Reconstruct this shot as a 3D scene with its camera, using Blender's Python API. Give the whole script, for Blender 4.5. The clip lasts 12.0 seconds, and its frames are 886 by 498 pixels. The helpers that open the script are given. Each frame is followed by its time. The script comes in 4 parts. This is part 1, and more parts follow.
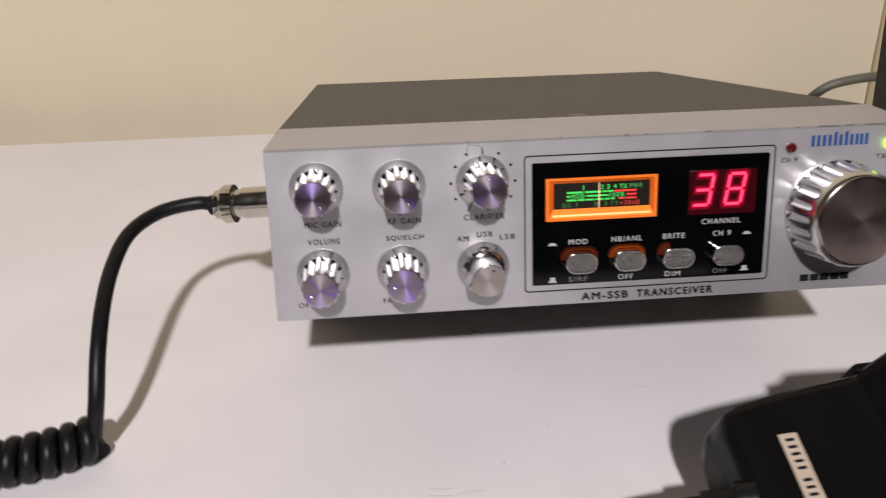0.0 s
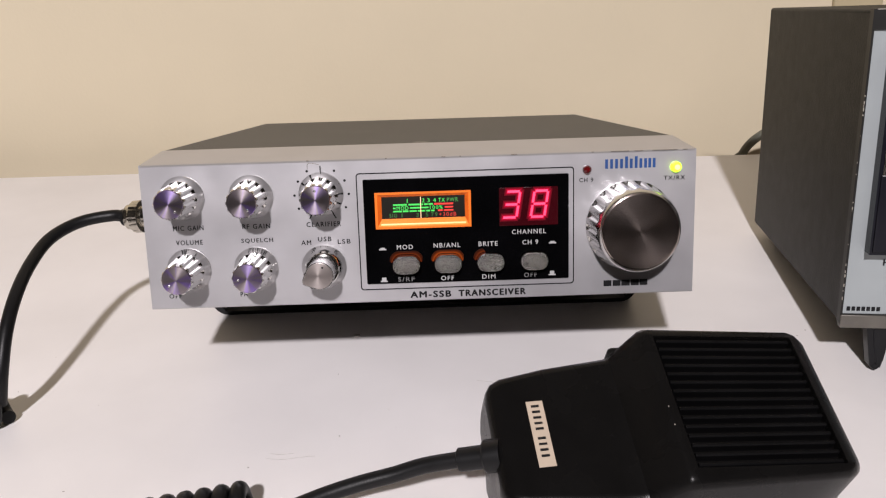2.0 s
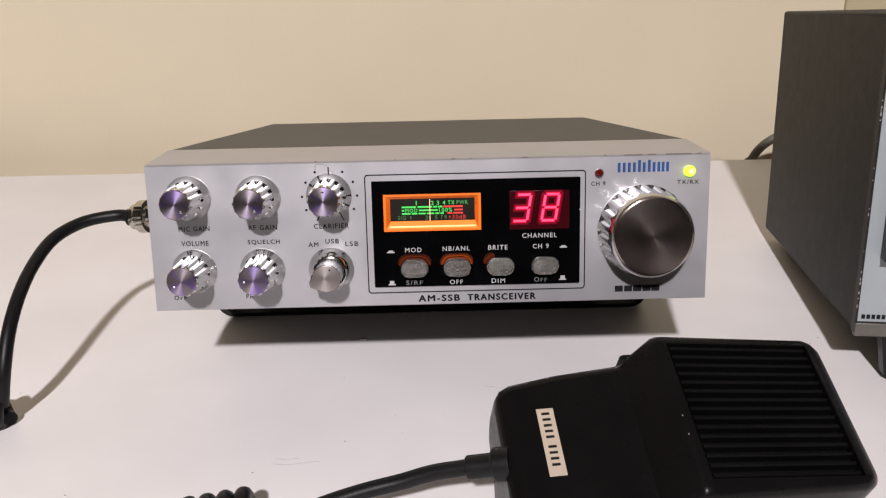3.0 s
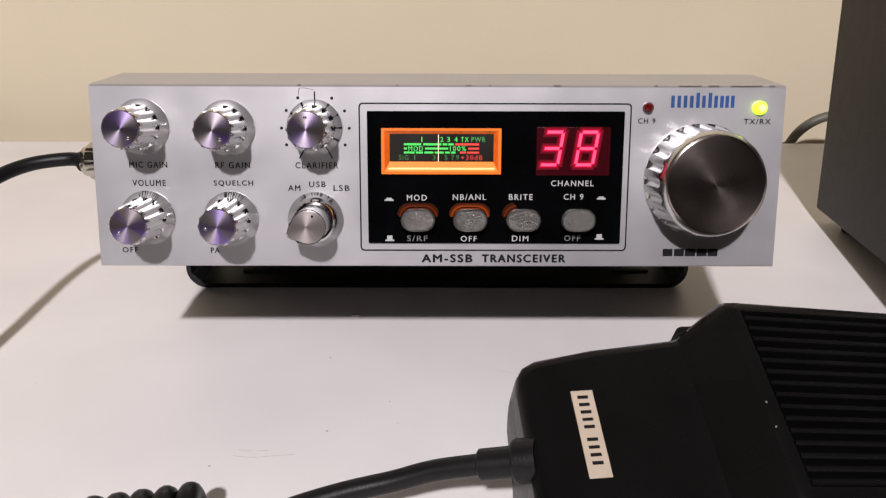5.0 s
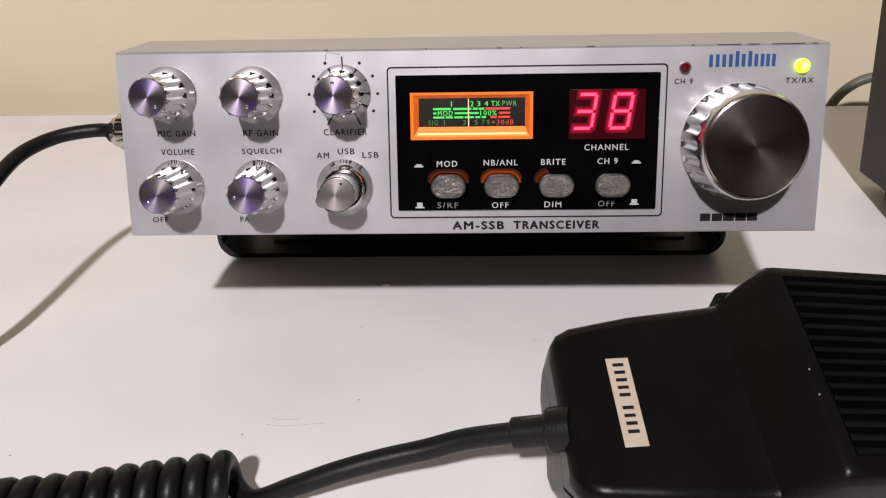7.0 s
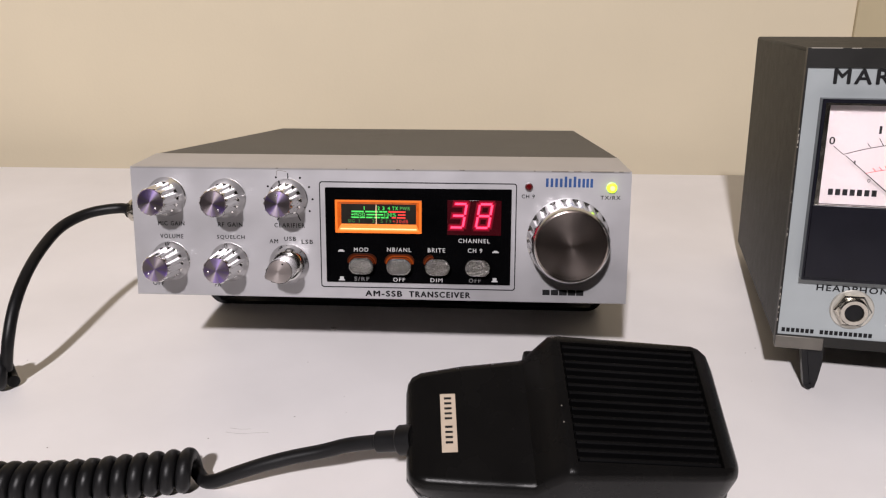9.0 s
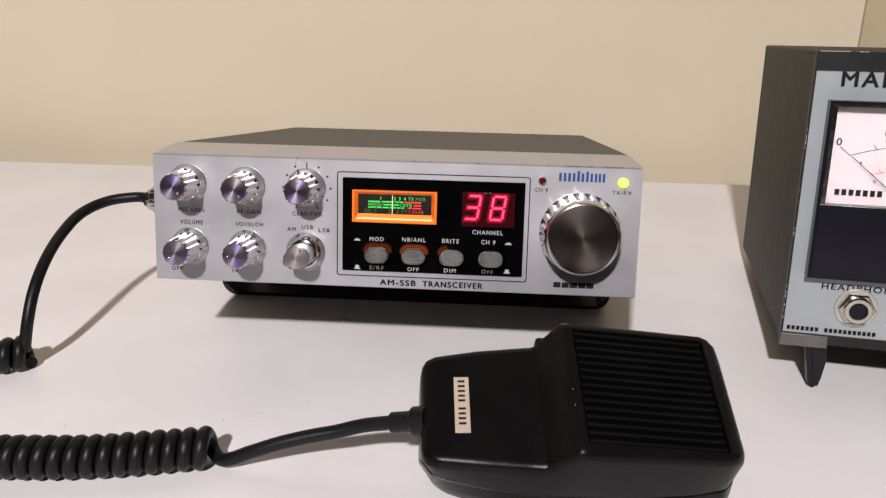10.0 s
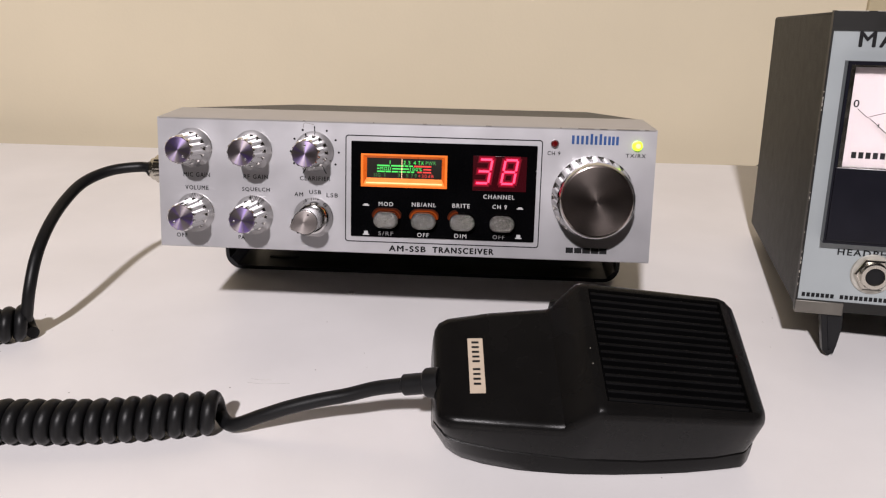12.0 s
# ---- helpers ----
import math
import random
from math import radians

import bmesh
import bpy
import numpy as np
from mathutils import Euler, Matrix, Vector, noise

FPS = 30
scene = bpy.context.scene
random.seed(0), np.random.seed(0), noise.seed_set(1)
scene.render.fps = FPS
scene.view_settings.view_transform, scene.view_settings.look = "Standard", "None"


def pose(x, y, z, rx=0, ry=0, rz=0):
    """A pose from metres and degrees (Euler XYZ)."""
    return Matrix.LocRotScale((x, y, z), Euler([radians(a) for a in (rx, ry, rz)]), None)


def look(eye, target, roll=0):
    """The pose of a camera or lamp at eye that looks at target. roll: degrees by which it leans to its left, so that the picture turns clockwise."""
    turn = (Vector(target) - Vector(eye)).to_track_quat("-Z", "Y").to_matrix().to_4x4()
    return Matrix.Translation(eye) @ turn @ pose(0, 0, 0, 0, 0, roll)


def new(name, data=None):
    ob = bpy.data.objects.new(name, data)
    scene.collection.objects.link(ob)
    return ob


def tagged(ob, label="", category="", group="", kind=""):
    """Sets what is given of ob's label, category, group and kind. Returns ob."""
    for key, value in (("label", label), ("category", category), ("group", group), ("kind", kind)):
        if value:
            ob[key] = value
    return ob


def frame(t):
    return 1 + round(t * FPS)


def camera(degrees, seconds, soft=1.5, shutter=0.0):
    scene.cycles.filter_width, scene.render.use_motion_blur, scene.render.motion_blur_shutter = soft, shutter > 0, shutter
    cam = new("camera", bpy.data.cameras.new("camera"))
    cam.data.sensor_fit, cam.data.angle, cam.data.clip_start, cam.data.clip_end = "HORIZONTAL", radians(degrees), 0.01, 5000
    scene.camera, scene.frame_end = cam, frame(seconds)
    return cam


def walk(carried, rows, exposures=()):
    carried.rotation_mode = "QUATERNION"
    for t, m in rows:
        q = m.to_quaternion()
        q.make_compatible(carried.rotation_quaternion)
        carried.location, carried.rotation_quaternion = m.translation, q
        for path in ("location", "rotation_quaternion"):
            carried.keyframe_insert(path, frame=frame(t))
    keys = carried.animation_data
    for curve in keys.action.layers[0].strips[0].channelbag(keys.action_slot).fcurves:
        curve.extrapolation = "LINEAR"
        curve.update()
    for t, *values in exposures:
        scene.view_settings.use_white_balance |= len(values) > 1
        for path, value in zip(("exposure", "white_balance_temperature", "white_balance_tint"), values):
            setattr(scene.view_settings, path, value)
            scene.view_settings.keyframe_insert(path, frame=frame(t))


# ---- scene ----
cam = camera(56.3, 12.0, soft=1.2, shutter=0.5)
PATH = [
    (0, (-0.0674, -0.2347, 0.1710), (0.0844, 1.5706, -0.6762), -1.08),
    (0.5, (-0.0349, -0.2577, 0.1654), (0.0619, 1.5687, -0.6437), 2.21),
    (1, (-0.0102, -0.2865, 0.1680), (0.1293, 1.5454, -0.6224), 3.02),
    (1.2, (-0.0052, -0.2889, 0.1634), (0.1100, 1.5431, -0.6306), 1.73),
    (1.5, (0.0013, -0.2890, 0.1667), (0.0551, 1.5592, -0.5955), -0.40),
    (2, (0.0026, -0.2877, 0.1723), (0.0361, 1.5753, -0.5544), -1.52),
    (2.5, (0.0041, -0.2853, 0.1710), (0.0237, 1.5835, -0.5412), -1.49),
    (2.7, (0.0019, -0.2852, 0.1718), (0.0188, 1.5783, -0.5542), -1.48),
    (4.3, (-0.0007, -0.2478, 0.1474), (0.0909, 1.6335, -0.5253), 2.44),
    (4.5, (-0.0015, -0.2410, 0.1411), (0.0731, 1.6407, -0.5324), 2.08),
    (5, (-0.0003, -0.2379, 0.1346), (0.0142, 1.6350, -0.5671), 0.24),
    (5.5, (-0.0003, -0.2349, 0.1326), (0.0079, 1.6333, -0.5817), -0.05),
    (6, (-0.0012, -0.2329, 0.1304), (-0.0382, 1.6305, -0.5950), -0.47),
    (6.5, (-0.0007, -0.2339, 0.1314), (-0.0580, 1.6187, -0.6199), -0.95),
    (7, (0.0000, -0.2348, 0.1322), (-0.0633, 1.6115, -0.6340), -1.14),
    (7.5, (0.0104, -0.2460, 0.1492), (-0.0481, 1.6084, -0.5976), -0.18),
    (7.7, (0.0249, -0.2777, 0.1818), (-0.0335, 1.5815, -0.5530), 0.12),
    (9.3, (0.0481, -0.3203, 0.1834), (-0.0884, 1.5448, -0.5259), -0.43),
    (9.5, (0.0459, -0.3250, 0.1833), (-0.0892, 1.5482, -0.5043), -0.20),
    (10, (0.0430, -0.3243, 0.1769), (-0.0860, 1.5500, -0.5090), 0.82),
    (10.5, (0.0357, -0.3296, 0.1651), (-0.0930, 1.5483, -0.5109), 0.93),
    (11, (0.0361, -0.3247, 0.1611), (-0.0843, 1.5509, -0.5227), 1.06),
    (11.5, (0.0399, -0.3212, 0.1629), (-0.0812, 1.5514, -0.5288), 0.92),
    (12, (0.0372, -0.3237, 0.1624), (-0.0813, 1.5496, -0.5282), 0.86),
]
walk(cam, [(t, look(eye, target, roll)) for t, eye, target, roll in PATH],
     [(0, -0.14), (0.5, -0.10), (1.0, 0.10), (1.5, 0.12), (2.0, 0.03), (2.7, 0.0), (12, 0.0)])

# ---------- light ----------
LAMP_AT = Vector((-0.18, -1.58, 1.28))
world = bpy.data.worlds.new("room_dark")
world.use_nodes = True
world.node_tree.nodes["Background"].inputs["Color"].default_value = (0.5, 0.42, 0.33, 1)
world.node_tree.nodes["Background"].inputs["Strength"].default_value = 0.004
scene.world = world
CEILING_Z = 1.66
lamp_data = bpy.data.lights.new("ceiling_lamp_light", "AREA")
lamp_data.shape, lamp_data.size = "DISK", 0.085
lamp_data.energy = 43.0
lamp_data.color = (1.0, 0.94, 0.965)
lamp_data.spread = radians(170)
lamp = new("ceiling_lamp_light", lamp_data)
lamp.matrix_world = look(LAMP_AT, (0, 0.05, 0))
scene.view_settings.exposure = 0.0


# ---------- materials ----------
def mat(name, color, rough=0.5, metal=0.0, var=0.12, scale=60.0, bump=0.0, bscale=800.0,
        coat=0.0, rvar=0.08, emit=None, power=0.0, aniso=0.0, spots=0.0, spec=0.5):
    m = bpy.data.materials.new(name)
    m.use_nodes = True
    nt = m.node_tree
    b = nt.nodes["Principled BSDF"]
    b.inputs["Roughness"].default_value = rough
    b.inputs["Metallic"].default_value = metal
    b.inputs["Coat Weight"].default_value = coat
    b.inputs["Coat Roughness"].default_value = 0.12
    b.inputs["Specular IOR Level"].default_value = spec
    co = nt.nodes.new("ShaderNodeTexCoord")
    big = nt.nodes.new("ShaderNodeTexNoise")
    big.inputs["Scale"].default_value = scale
    big.inputs["Detail"].default_value = 6
    nt.links.new(co.outputs["Object"], big.inputs["Vector"])
    ramp = nt.nodes.new("ShaderNodeValToRGB")
    ramp.color_ramp.elements[0].position, ramp.color_ramp.elements[1].position = 0.3, 0.7
    ramp.color_ramp.elements[0].color = (*[c * (1 - var) for c in color], 1)
    ramp.color_ramp.elements[1].color = (*[min(1, c * (1 + var)) for c in color], 1)
    nt.links.new(big.outputs["Fac"], ramp.inputs["Fac"])
    col = ramp.outputs["Color"]
    if spots:
        sp = nt.nodes.new("ShaderNodeTexNoise")
        sp.inputs["Scale"].default_value = bscale
        sp.inputs["Detail"].default_value = 3
        nt.links.new(co.outputs["Object"], sp.inputs["Vector"])
        sr = nt.nodes.new("ShaderNodeValToRGB")
        sr.color_ramp.elements[0].position, sr.color_ramp.elements[1].position = 0.42, 0.62
        sr.color_ramp.elements[0].color = (1 - spots, 1 - spots, 1 - spots, 1)
        sr.color_ramp.elements[1].color = (1, 1, 1, 1)
        nt.links.new(sp.outputs["Fac"], sr.inputs["Fac"])
        mx = nt.nodes.new("ShaderNodeMix")
        mx.data_type, mx.blend_type = "RGBA", "MULTIPLY"
        mx.inputs["Factor"].default_value = 1
        nt.links.new(col, mx.inputs["A"])
        nt.links.new(sr.outputs["Color"], mx.inputs["B"])
        col = mx.outputs["Result"]
    nt.links.new(col, b.inputs["Base Color"])
    if rvar:
        mr = nt.nodes.new("ShaderNodeMapRange")
        mr.inputs["To Min"].default_value = max(0.02, rough - rvar)
        mr.inputs["To Max"].default_value = min(1, rough + rvar)
        nt.links.new(big.outputs["Fac"], mr.inputs["Value"])
        nt.links.new(mr.outputs["Result"], b.inputs["Roughness"])
    if bump:
        fine = nt.nodes.new("ShaderNodeTexNoise")
        fine.inputs["Scale"].default_value = bscale
        fine.inputs["Detail"].default_value = 4
        nt.links.new(co.outputs["Object"], fine.inputs["Vector"])
        bp = nt.nodes.new("ShaderNodeBump")
        bp.inputs["Strength"].default_value = bump
        bp.inputs["Distance"].default_value = 0.0004
        nt.links.new(fine.outputs["Fac"], bp.inputs["Height"])
        nt.links.new(bp.outputs["Normal"], b.inputs["Normal"])
    if aniso:
        b.inputs["Anisotropic"].default_value = aniso
        tg = nt.nodes.new("ShaderNodeTangent")
        tg.direction_type, tg.axis = "RADIAL", "Y"
        b.inputs["Anisotropic Rotation"].default_value = 0.25
        nt.links.new(tg.outputs["Tangent"], b.inputs["Tangent"])
    if emit:
        b.inputs["Emission Color"].default_value = (*emit, 1)
        b.inputs["Emission Strength"].default_value = power
    return m


def glass(name, color=(1, 1, 1), rough=0.02):
    m = bpy.data.materials.new(name)
    m.use_nodes = True
    b = m.node_tree.nodes["Principled BSDF"]
    b.inputs["Base Color"].default_value = (*color, 1)
    b.inputs["Transmission Weight"].default_value = 1
    b.inputs["Roughness"].default_value = rough
    b.inputs["IOR"].default_value = 1.12
    return m


WALL = mat("cream_wall_paint", (0.672, 0.586, 0.428), 0.75, var=0.05, scale=4, bump=0.25, bscale=350)
# Unseen room surfaces, coloured dark to hold down bounce light and reflections.
WALL_DIM = mat("dark_unseen_back_wall", (0.035, 0.027, 0.021), 0.8, var=0.3, scale=2)
CEIL = mat("dark_unseen_ceiling", (0.06, 0.055, 0.05), 0.8, var=0.05, scale=3)
WALL_SIDE = mat("dark_unseen_side_wall", (0.05, 0.044, 0.035), 0.8, var=0.1, scale=2)
TRIM = mat("olive_beige_trim_paint", (0.47, 0.395, 0.25), 0.6, var=0.08, scale=10)
DESK = mat("white_desk_laminate", (0.808, 0.782, 0.778), 0.42, var=0.05, scale=14, bump=0.06, bscale=900, rvar=0.10)
FLOOR = mat("dark_unseen_floor", (0.10, 0.065, 0.04), 0.5, var=0.25, scale=6)
SILVER = mat("satin_silver_panel", (0.525, 0.515, 0.535), 0.38, metal=0.7, var=0.05, scale=60, bump=0.03, bscale=2500, rvar=0.06)
CASE = mat("dark_brown_grey_case_paint", (0.060, 0.056, 0.050), 0.55, var=0.15, scale=40, bump=0.5, bscale=1800)
CHROME = mat("bright_chrome", (0.68, 0.67, 0.66), 0.07, metal=1.0, var=0.03, rvar=0.03)
SATIN = mat("satin_aluminium", (0.50, 0.445, 0.43), 0.30, metal=0.9, var=0.05, rvar=0.05, aniso=0.6)
SPUN = mat("spun_aluminium_painted_sheen", (0.44, 0.365, 0.50), 0.30, metal=1.0, var=0.08, scale=300, rvar=0.04, aniso=0.7)


def painted_sheen(m, plain, tint):
    """Paints a reflected sheen into the colour as fans round the cap's axis, differing from cap to cap."""
    nt = m.node_tree
    b = nt.nodes["Principled BSDF"]
    co = nt.nodes.new("ShaderNodeTexCoord")
    flat = nt.nodes.new("ShaderNodeVectorMath")
    flat.operation = "MULTIPLY"
    flat.inputs[1].default_value = (1, 0, 1)
    unit = nt.nodes.new("ShaderNodeVectorMath")
    unit.operation = "NORMALIZE"
    info = nt.nodes.new("ShaderNodeObjectInfo")
    seed = nt.nodes.new("ShaderNodeMath")
    seed.operation = "MULTIPLY"
    seed.inputs[1].default_value = 40
    fan = nt.nodes.new("ShaderNodeTexNoise")
    fan.noise_dimensions = "4D"
    fan.inputs["Scale"].default_value = 1.5
    fan.inputs["Detail"].default_value = 3
    ramp = nt.nodes.new("ShaderNodeValToRGB")
    ramp.color_ramp.elements[0].position, ramp.color_ramp.elements[1].position = 0.46, 0.64
    ramp.color_ramp.elements[0].color = (*plain, 1)
    ramp.color_ramp.elements[1].color = (*tint, 1)
    nt.links.new(co.outputs["Object"], flat.inputs[0])
    nt.links.new(flat.outputs["Vector"], unit.inputs[0])
    nt.links.new(unit.outputs["Vector"], fan.inputs["Vector"])
    nt.links.new(info.outputs["Random"], seed.inputs[0])
    nt.links.new(seed.outputs["Value"], fan.inputs["W"])
    nt.links.new(fan.outputs["Fac"], ramp.inputs["Fac"])
    nt.links.new(ramp.outputs["Color"], b.inputs["Base Color"])


# Reflected violet is painted over the grey metal colour.
painted_sheen(SPUN, (0.42, 0.365, 0.39), (0.36, 0.25, 0.66))
SPUN_BIG = mat("spun_aluminium", (0.45, 0.38, 0.35), 0.21, metal=1.0, var=0.10, scale=120, rvar=0.05, aniso=0.6)
BLACK_GLOSS = mat("black_acrylic", (0.0016, 0.0016, 0.0019), 0.07, var=0.3, rvar=0.02, spec=0.2)
BLACK_INK = mat("black_print", (0.006, 0.006, 0.007), 0.6, var=0.1, spec=0.2)
GREY_INK = mat("pale_grey_print", (0.40, 0.40, 0.40), 0.5, var=0.08)
# Darker print for the S/RF and the last OFF caption.
GREY_DIM = mat("darker_grey_print", (0.13, 0.13, 0.13), 0.5, var=0.15)
BLUE_INK = mat("blue_print", (0.009, 0.055, 0.20), 0.45, var=0.1)
BRACKET = mat("black_satin_steel", (0.005, 0.005, 0.006), 0.35, var=0.2, spec=0.3, bump=0.2, bscale=1500)
BUTTON = mat("sparkling_silver_button", (0.27, 0.255, 0.24), 0.20, metal=0.95, var=0.30, scale=900, bump=1.0, bscale=3000, spots=0.62)
NICKEL = mat("nickel_connector", (0.58, 0.55, 0.49), 0.18, metal=1.0, var=0.08, scale=300)
RUBBER = mat("black_cord_rubber", (0.005, 0.005, 0.0055), 0.42, var=0.2, scale=120, bump=0.15, bscale=1500, spec=0.25)
MIC = mat("black_moulded_plastic", (0.0050, 0.0047, 0.0046), 0.27, var=0.15, scale=50, bump=0.12, bscale=3200, rvar=0.07, spec=0.12)
GRILLE = mat("black_grille_plastic", (0.0036, 0.0035, 0.0038), 0.4, var=0.2, spec=0.14)
TAPE = mat("cream_label_tape", (0.47, 0.385, 0.30), 0.45, var=0.06, scale=150)
ORANGE = mat("glowing_orange_window", (0.50, 0.13, 0.015), 0.30, var=0.05, emit=(1.0, 0.145, 0.010), power=0.50)
ORANGE_HOT = mat("lit_orange_ledge", (0.6, 0.22, 0.04), 0.35, var=0.05, emit=(1.0, 0.23, 0.022), power=0.78)
# Glow round the buttons, painted as three emissive bands that weaken outward.
GLOW_BANDS = [mat("dim_orange_glow_band", (0.02, 0.004, 0.001), 0.5, spec=0.05, emit=(1.0, 0.13, 0.01), power=p) for p in (0.10, 0.04, 0.012)]
GLOW_BANDS_LIT = [mat("orange_glow_band", (0.02, 0.004, 0.001), 0.5, spec=0.05, emit=(1.0, 0.15, 0.01), power=p) for p in (0.27, 0.11, 0.03)]
ORANGE_SIDE = mat("orange_window_side", (0.4, 0.1, 0.01), 0.3, var=0.2, scale=400, emit=(1.0, 0.15, 0.012), power=0.40)
ORANGE_TOP = mat("orange_window_top", (0.4, 0.1, 0.01), 0.3, var=0.2, scale=400, emit=(1.0, 0.15, 0.012), power=0.22)
ORANGE_EDGE = mat("pale_orange_lit_edge", (0.7, 0.4, 0.2), 0.3, emit=(1.0, 0.50, 0.16), power=1.0)
# Dial plate and needle emit, standing in for the backlight that falls on them.
DIAL = mat("dark_dial_plate", (0.004, 0.004, 0.003), 0.3, var=0.2, emit=(0.30, 0.13, 0.02), power=0.02)
GREEN = mat("lit_green_print", (0.05, 0.5, 0.08), 0.5, emit=(0.03, 0.62, 0.07), power=0.52, var=0.05)
GREEN_DIM = mat("dim_green_print", (0.05, 0.3, 0.06), 0.5, emit=(0.05, 0.24, 0.03), power=0.15, var=0.05)
RED = mat("lit_red_print", (0.6, 0.03, 0.02), 0.5, emit=(0.85, 0.03, 0.02), power=0.55, var=0.05)
GREEN_FAINT = mat("faint_green_print", (0.03, 0.15, 0.03), 0.5, emit=(0.05, 0.24, 0.03), power=0.06, var=0.05)
RED_DIM = mat("dim_red_print", (0.4, 0.02, 0.01), 0.5, emit=(0.85, 0.03, 0.02), power=0.28, var=0.05)
NEEDLE = mat("pale_needle", (0.8, 0.6, 0.4), 0.4, emit=(1.0, 0.55, 0.30), power=0.75)
# The filter's own faint emission stands in for red spill from the digits.
RED_FILTER = mat("dark_red_filter", (0.012, 0.001, 0.002), 0.25, spec=0.2, emit=(0.8, 0.0, 0.04), power=0.035)
SEGMENT = mat("glowing_red_segment", (0.8, 0.05, 0.1), 0.4, emit=(1.0, 0.040, 0.125), power=1.6)
# Red bloom of the digits, painted as emissive copies that weaken with size.
HALO = mat("painted_red_glow", (0.01, 0.0, 0.001), 0.5, spec=0.1, emit=(1.0, 0.0, 0.06), power=0.70)
HALO_FAINT = mat("painted_red_glow_dim", (0.01, 0.0, 0.001), 0.5, spec=0.1, emit=(1.0, 0.0, 0.05), power=0.34)
HALO_LAST = mat("painted_red_glow_outer", (0.01, 0.0, 0.001), 0.5, spec=0.1, emit=(1.0, 0.0, 0.05), power=0.15)
LED_RED = mat("dark_red_lens", (0.085, 0.002, 0.003), 0.15, coat=0.5)
LED_GREEN = mat("lit_yellow_green_lens", (0.6, 0.8, 0.05), 0.2, emit=(0.50, 0.95, 0.02), power=1.5)
LED_CORE = mat("bright_lens_core", (0.8, 0.9, 0.3), 0.2, emit=(0.80, 1.0, 0.16), power=1.3)
KNOB_CHROME = mat("worn_satin_chrome", (0.66, 0.65, 0.64), 0.22, metal=1.0, var=0.05, rvar=0.05)
METER_CASE = mat("dark_hammered_case_paint", (0.0092, 0.0088, 0.0072), 0.55, spec=0.28, var=0.20, scale=130, bump=0.45, bscale=1100, spots=0.22)
METER_LIP = mat("dark_smooth_case_lip", (0.011, 0.0105, 0.0095), 0.45, spec=0.3, var=0.15, scale=80)
FLANGE = mat("grey_satin_steel", (0.13, 0.12, 0.105), 0.38, metal=0.5, var=0.15, scale=120)
METER_PLATE = mat("pale_grey_front_plate", (0.335, 0.365, 0.375), 0.42, var=0.05, scale=40, bump=0.05, metal=0.2)
METER_BLACK = mat("black_meter_bezel", (0.009, 0.009, 0.013), 0.22, var=0.2, spec=0.2)
PAPER = mat("white_dial_paper", (0.50, 0.435, 0.44), 0.55, var=0.03)
WASHER = mat("pale_metal_washer", (0.52, 0.50, 0.45), 0.35, metal=0.6, var=0.1, scale=300)
CHIP = mat("bare_metal_chips", (0.46, 0.43, 0.38), 0.5, metal=0.5)
RED_INK = mat("red_print", (0.60, 0.06, 0.06), 0.5)
WORN = mat("worn_dull_edge", (0.21, 0.19, 0.165), 0.5, metal=0.5, var=0.2, scale=900)
SCUFF = mat("faint_grey_scuff", (0.44, 0.41, 0.39), 0.6, var=0.1, scale=300)
CLEAR = glass("clear_window")
GREY_CORD = mat("grey_green_cord", (0.13, 0.13, 0.10), 0.5, var=0.1)
SPECK = mat("dark_dust", (0.34, 0.31, 0.29), 0.8)


# ---------- mesh helpers ----------
FLAT = set()


def finish(name, bm, material, smooth=True, angle=35):
    me = bpy.data.meshes.new(name)
    bmesh.ops.recalc_face_normals(bm, faces=bm.faces)
    if smooth:
        for f in bm.faces:
            f.smooth = True
        for e in bm.edges:
            if len(e.link_faces) == 2 and e.calc_face_angle(0) > radians(angle):
                e.smooth = False
        limit = 0.08 * max(f.calc_area() for f in bm.faces) if id(bm) in FLAT else 9.0
        for f in bm.faces:
            if f.calc_area() > limit or len(f.verts) > 4:
                f.smooth = False
    FLAT.discard(id(bm))
    bm.to_mesh(me)
    bm.free()
    me.materials.append(material)
    return me


def part(name, bm, material, parent=None, label="", at=None, smooth=True):
    ob = new(name, finish(name, bm, material, smooth))
    if parent:
        ob.parent = parent
    if at is not None:
        ob.matrix_basis = at if isinstance(at, Matrix) else Matrix.Translation(at)
    if label:
        ob["label"] = label
    return ob


def thing(name, m, label, category, group=""):
    return_ob = new(name)
    return_ob.empty_display_size = 0.02
    return_ob.matrix_basis = m
    return tagged(return_ob, label, category, group)


def box(x0, x1, y0, y1, z0, z1, bevel=0.0, seg=2, bm=None):
    bm = bm or bmesh.new()
    FLAT.add(id(bm))
    made = bmesh.ops.create_cube(bm, size=1)["verts"]
    for v in made:
        v.co = Vector(((x0 + x1) / 2 + v.co.x * (x1 - x0), (y0 + y1) / 2 + v.co.y * (y1 - y0), (z0 + z1) / 2 + v.co.z * (z1 - z0)))
    if bevel:
        edges = list({e for v in made for e in v.link_edges})
        bmesh.ops.bevel(bm, geom=edges, offset=bevel, segments=seg, affect="EDGES", profile=0.5)
    return bm


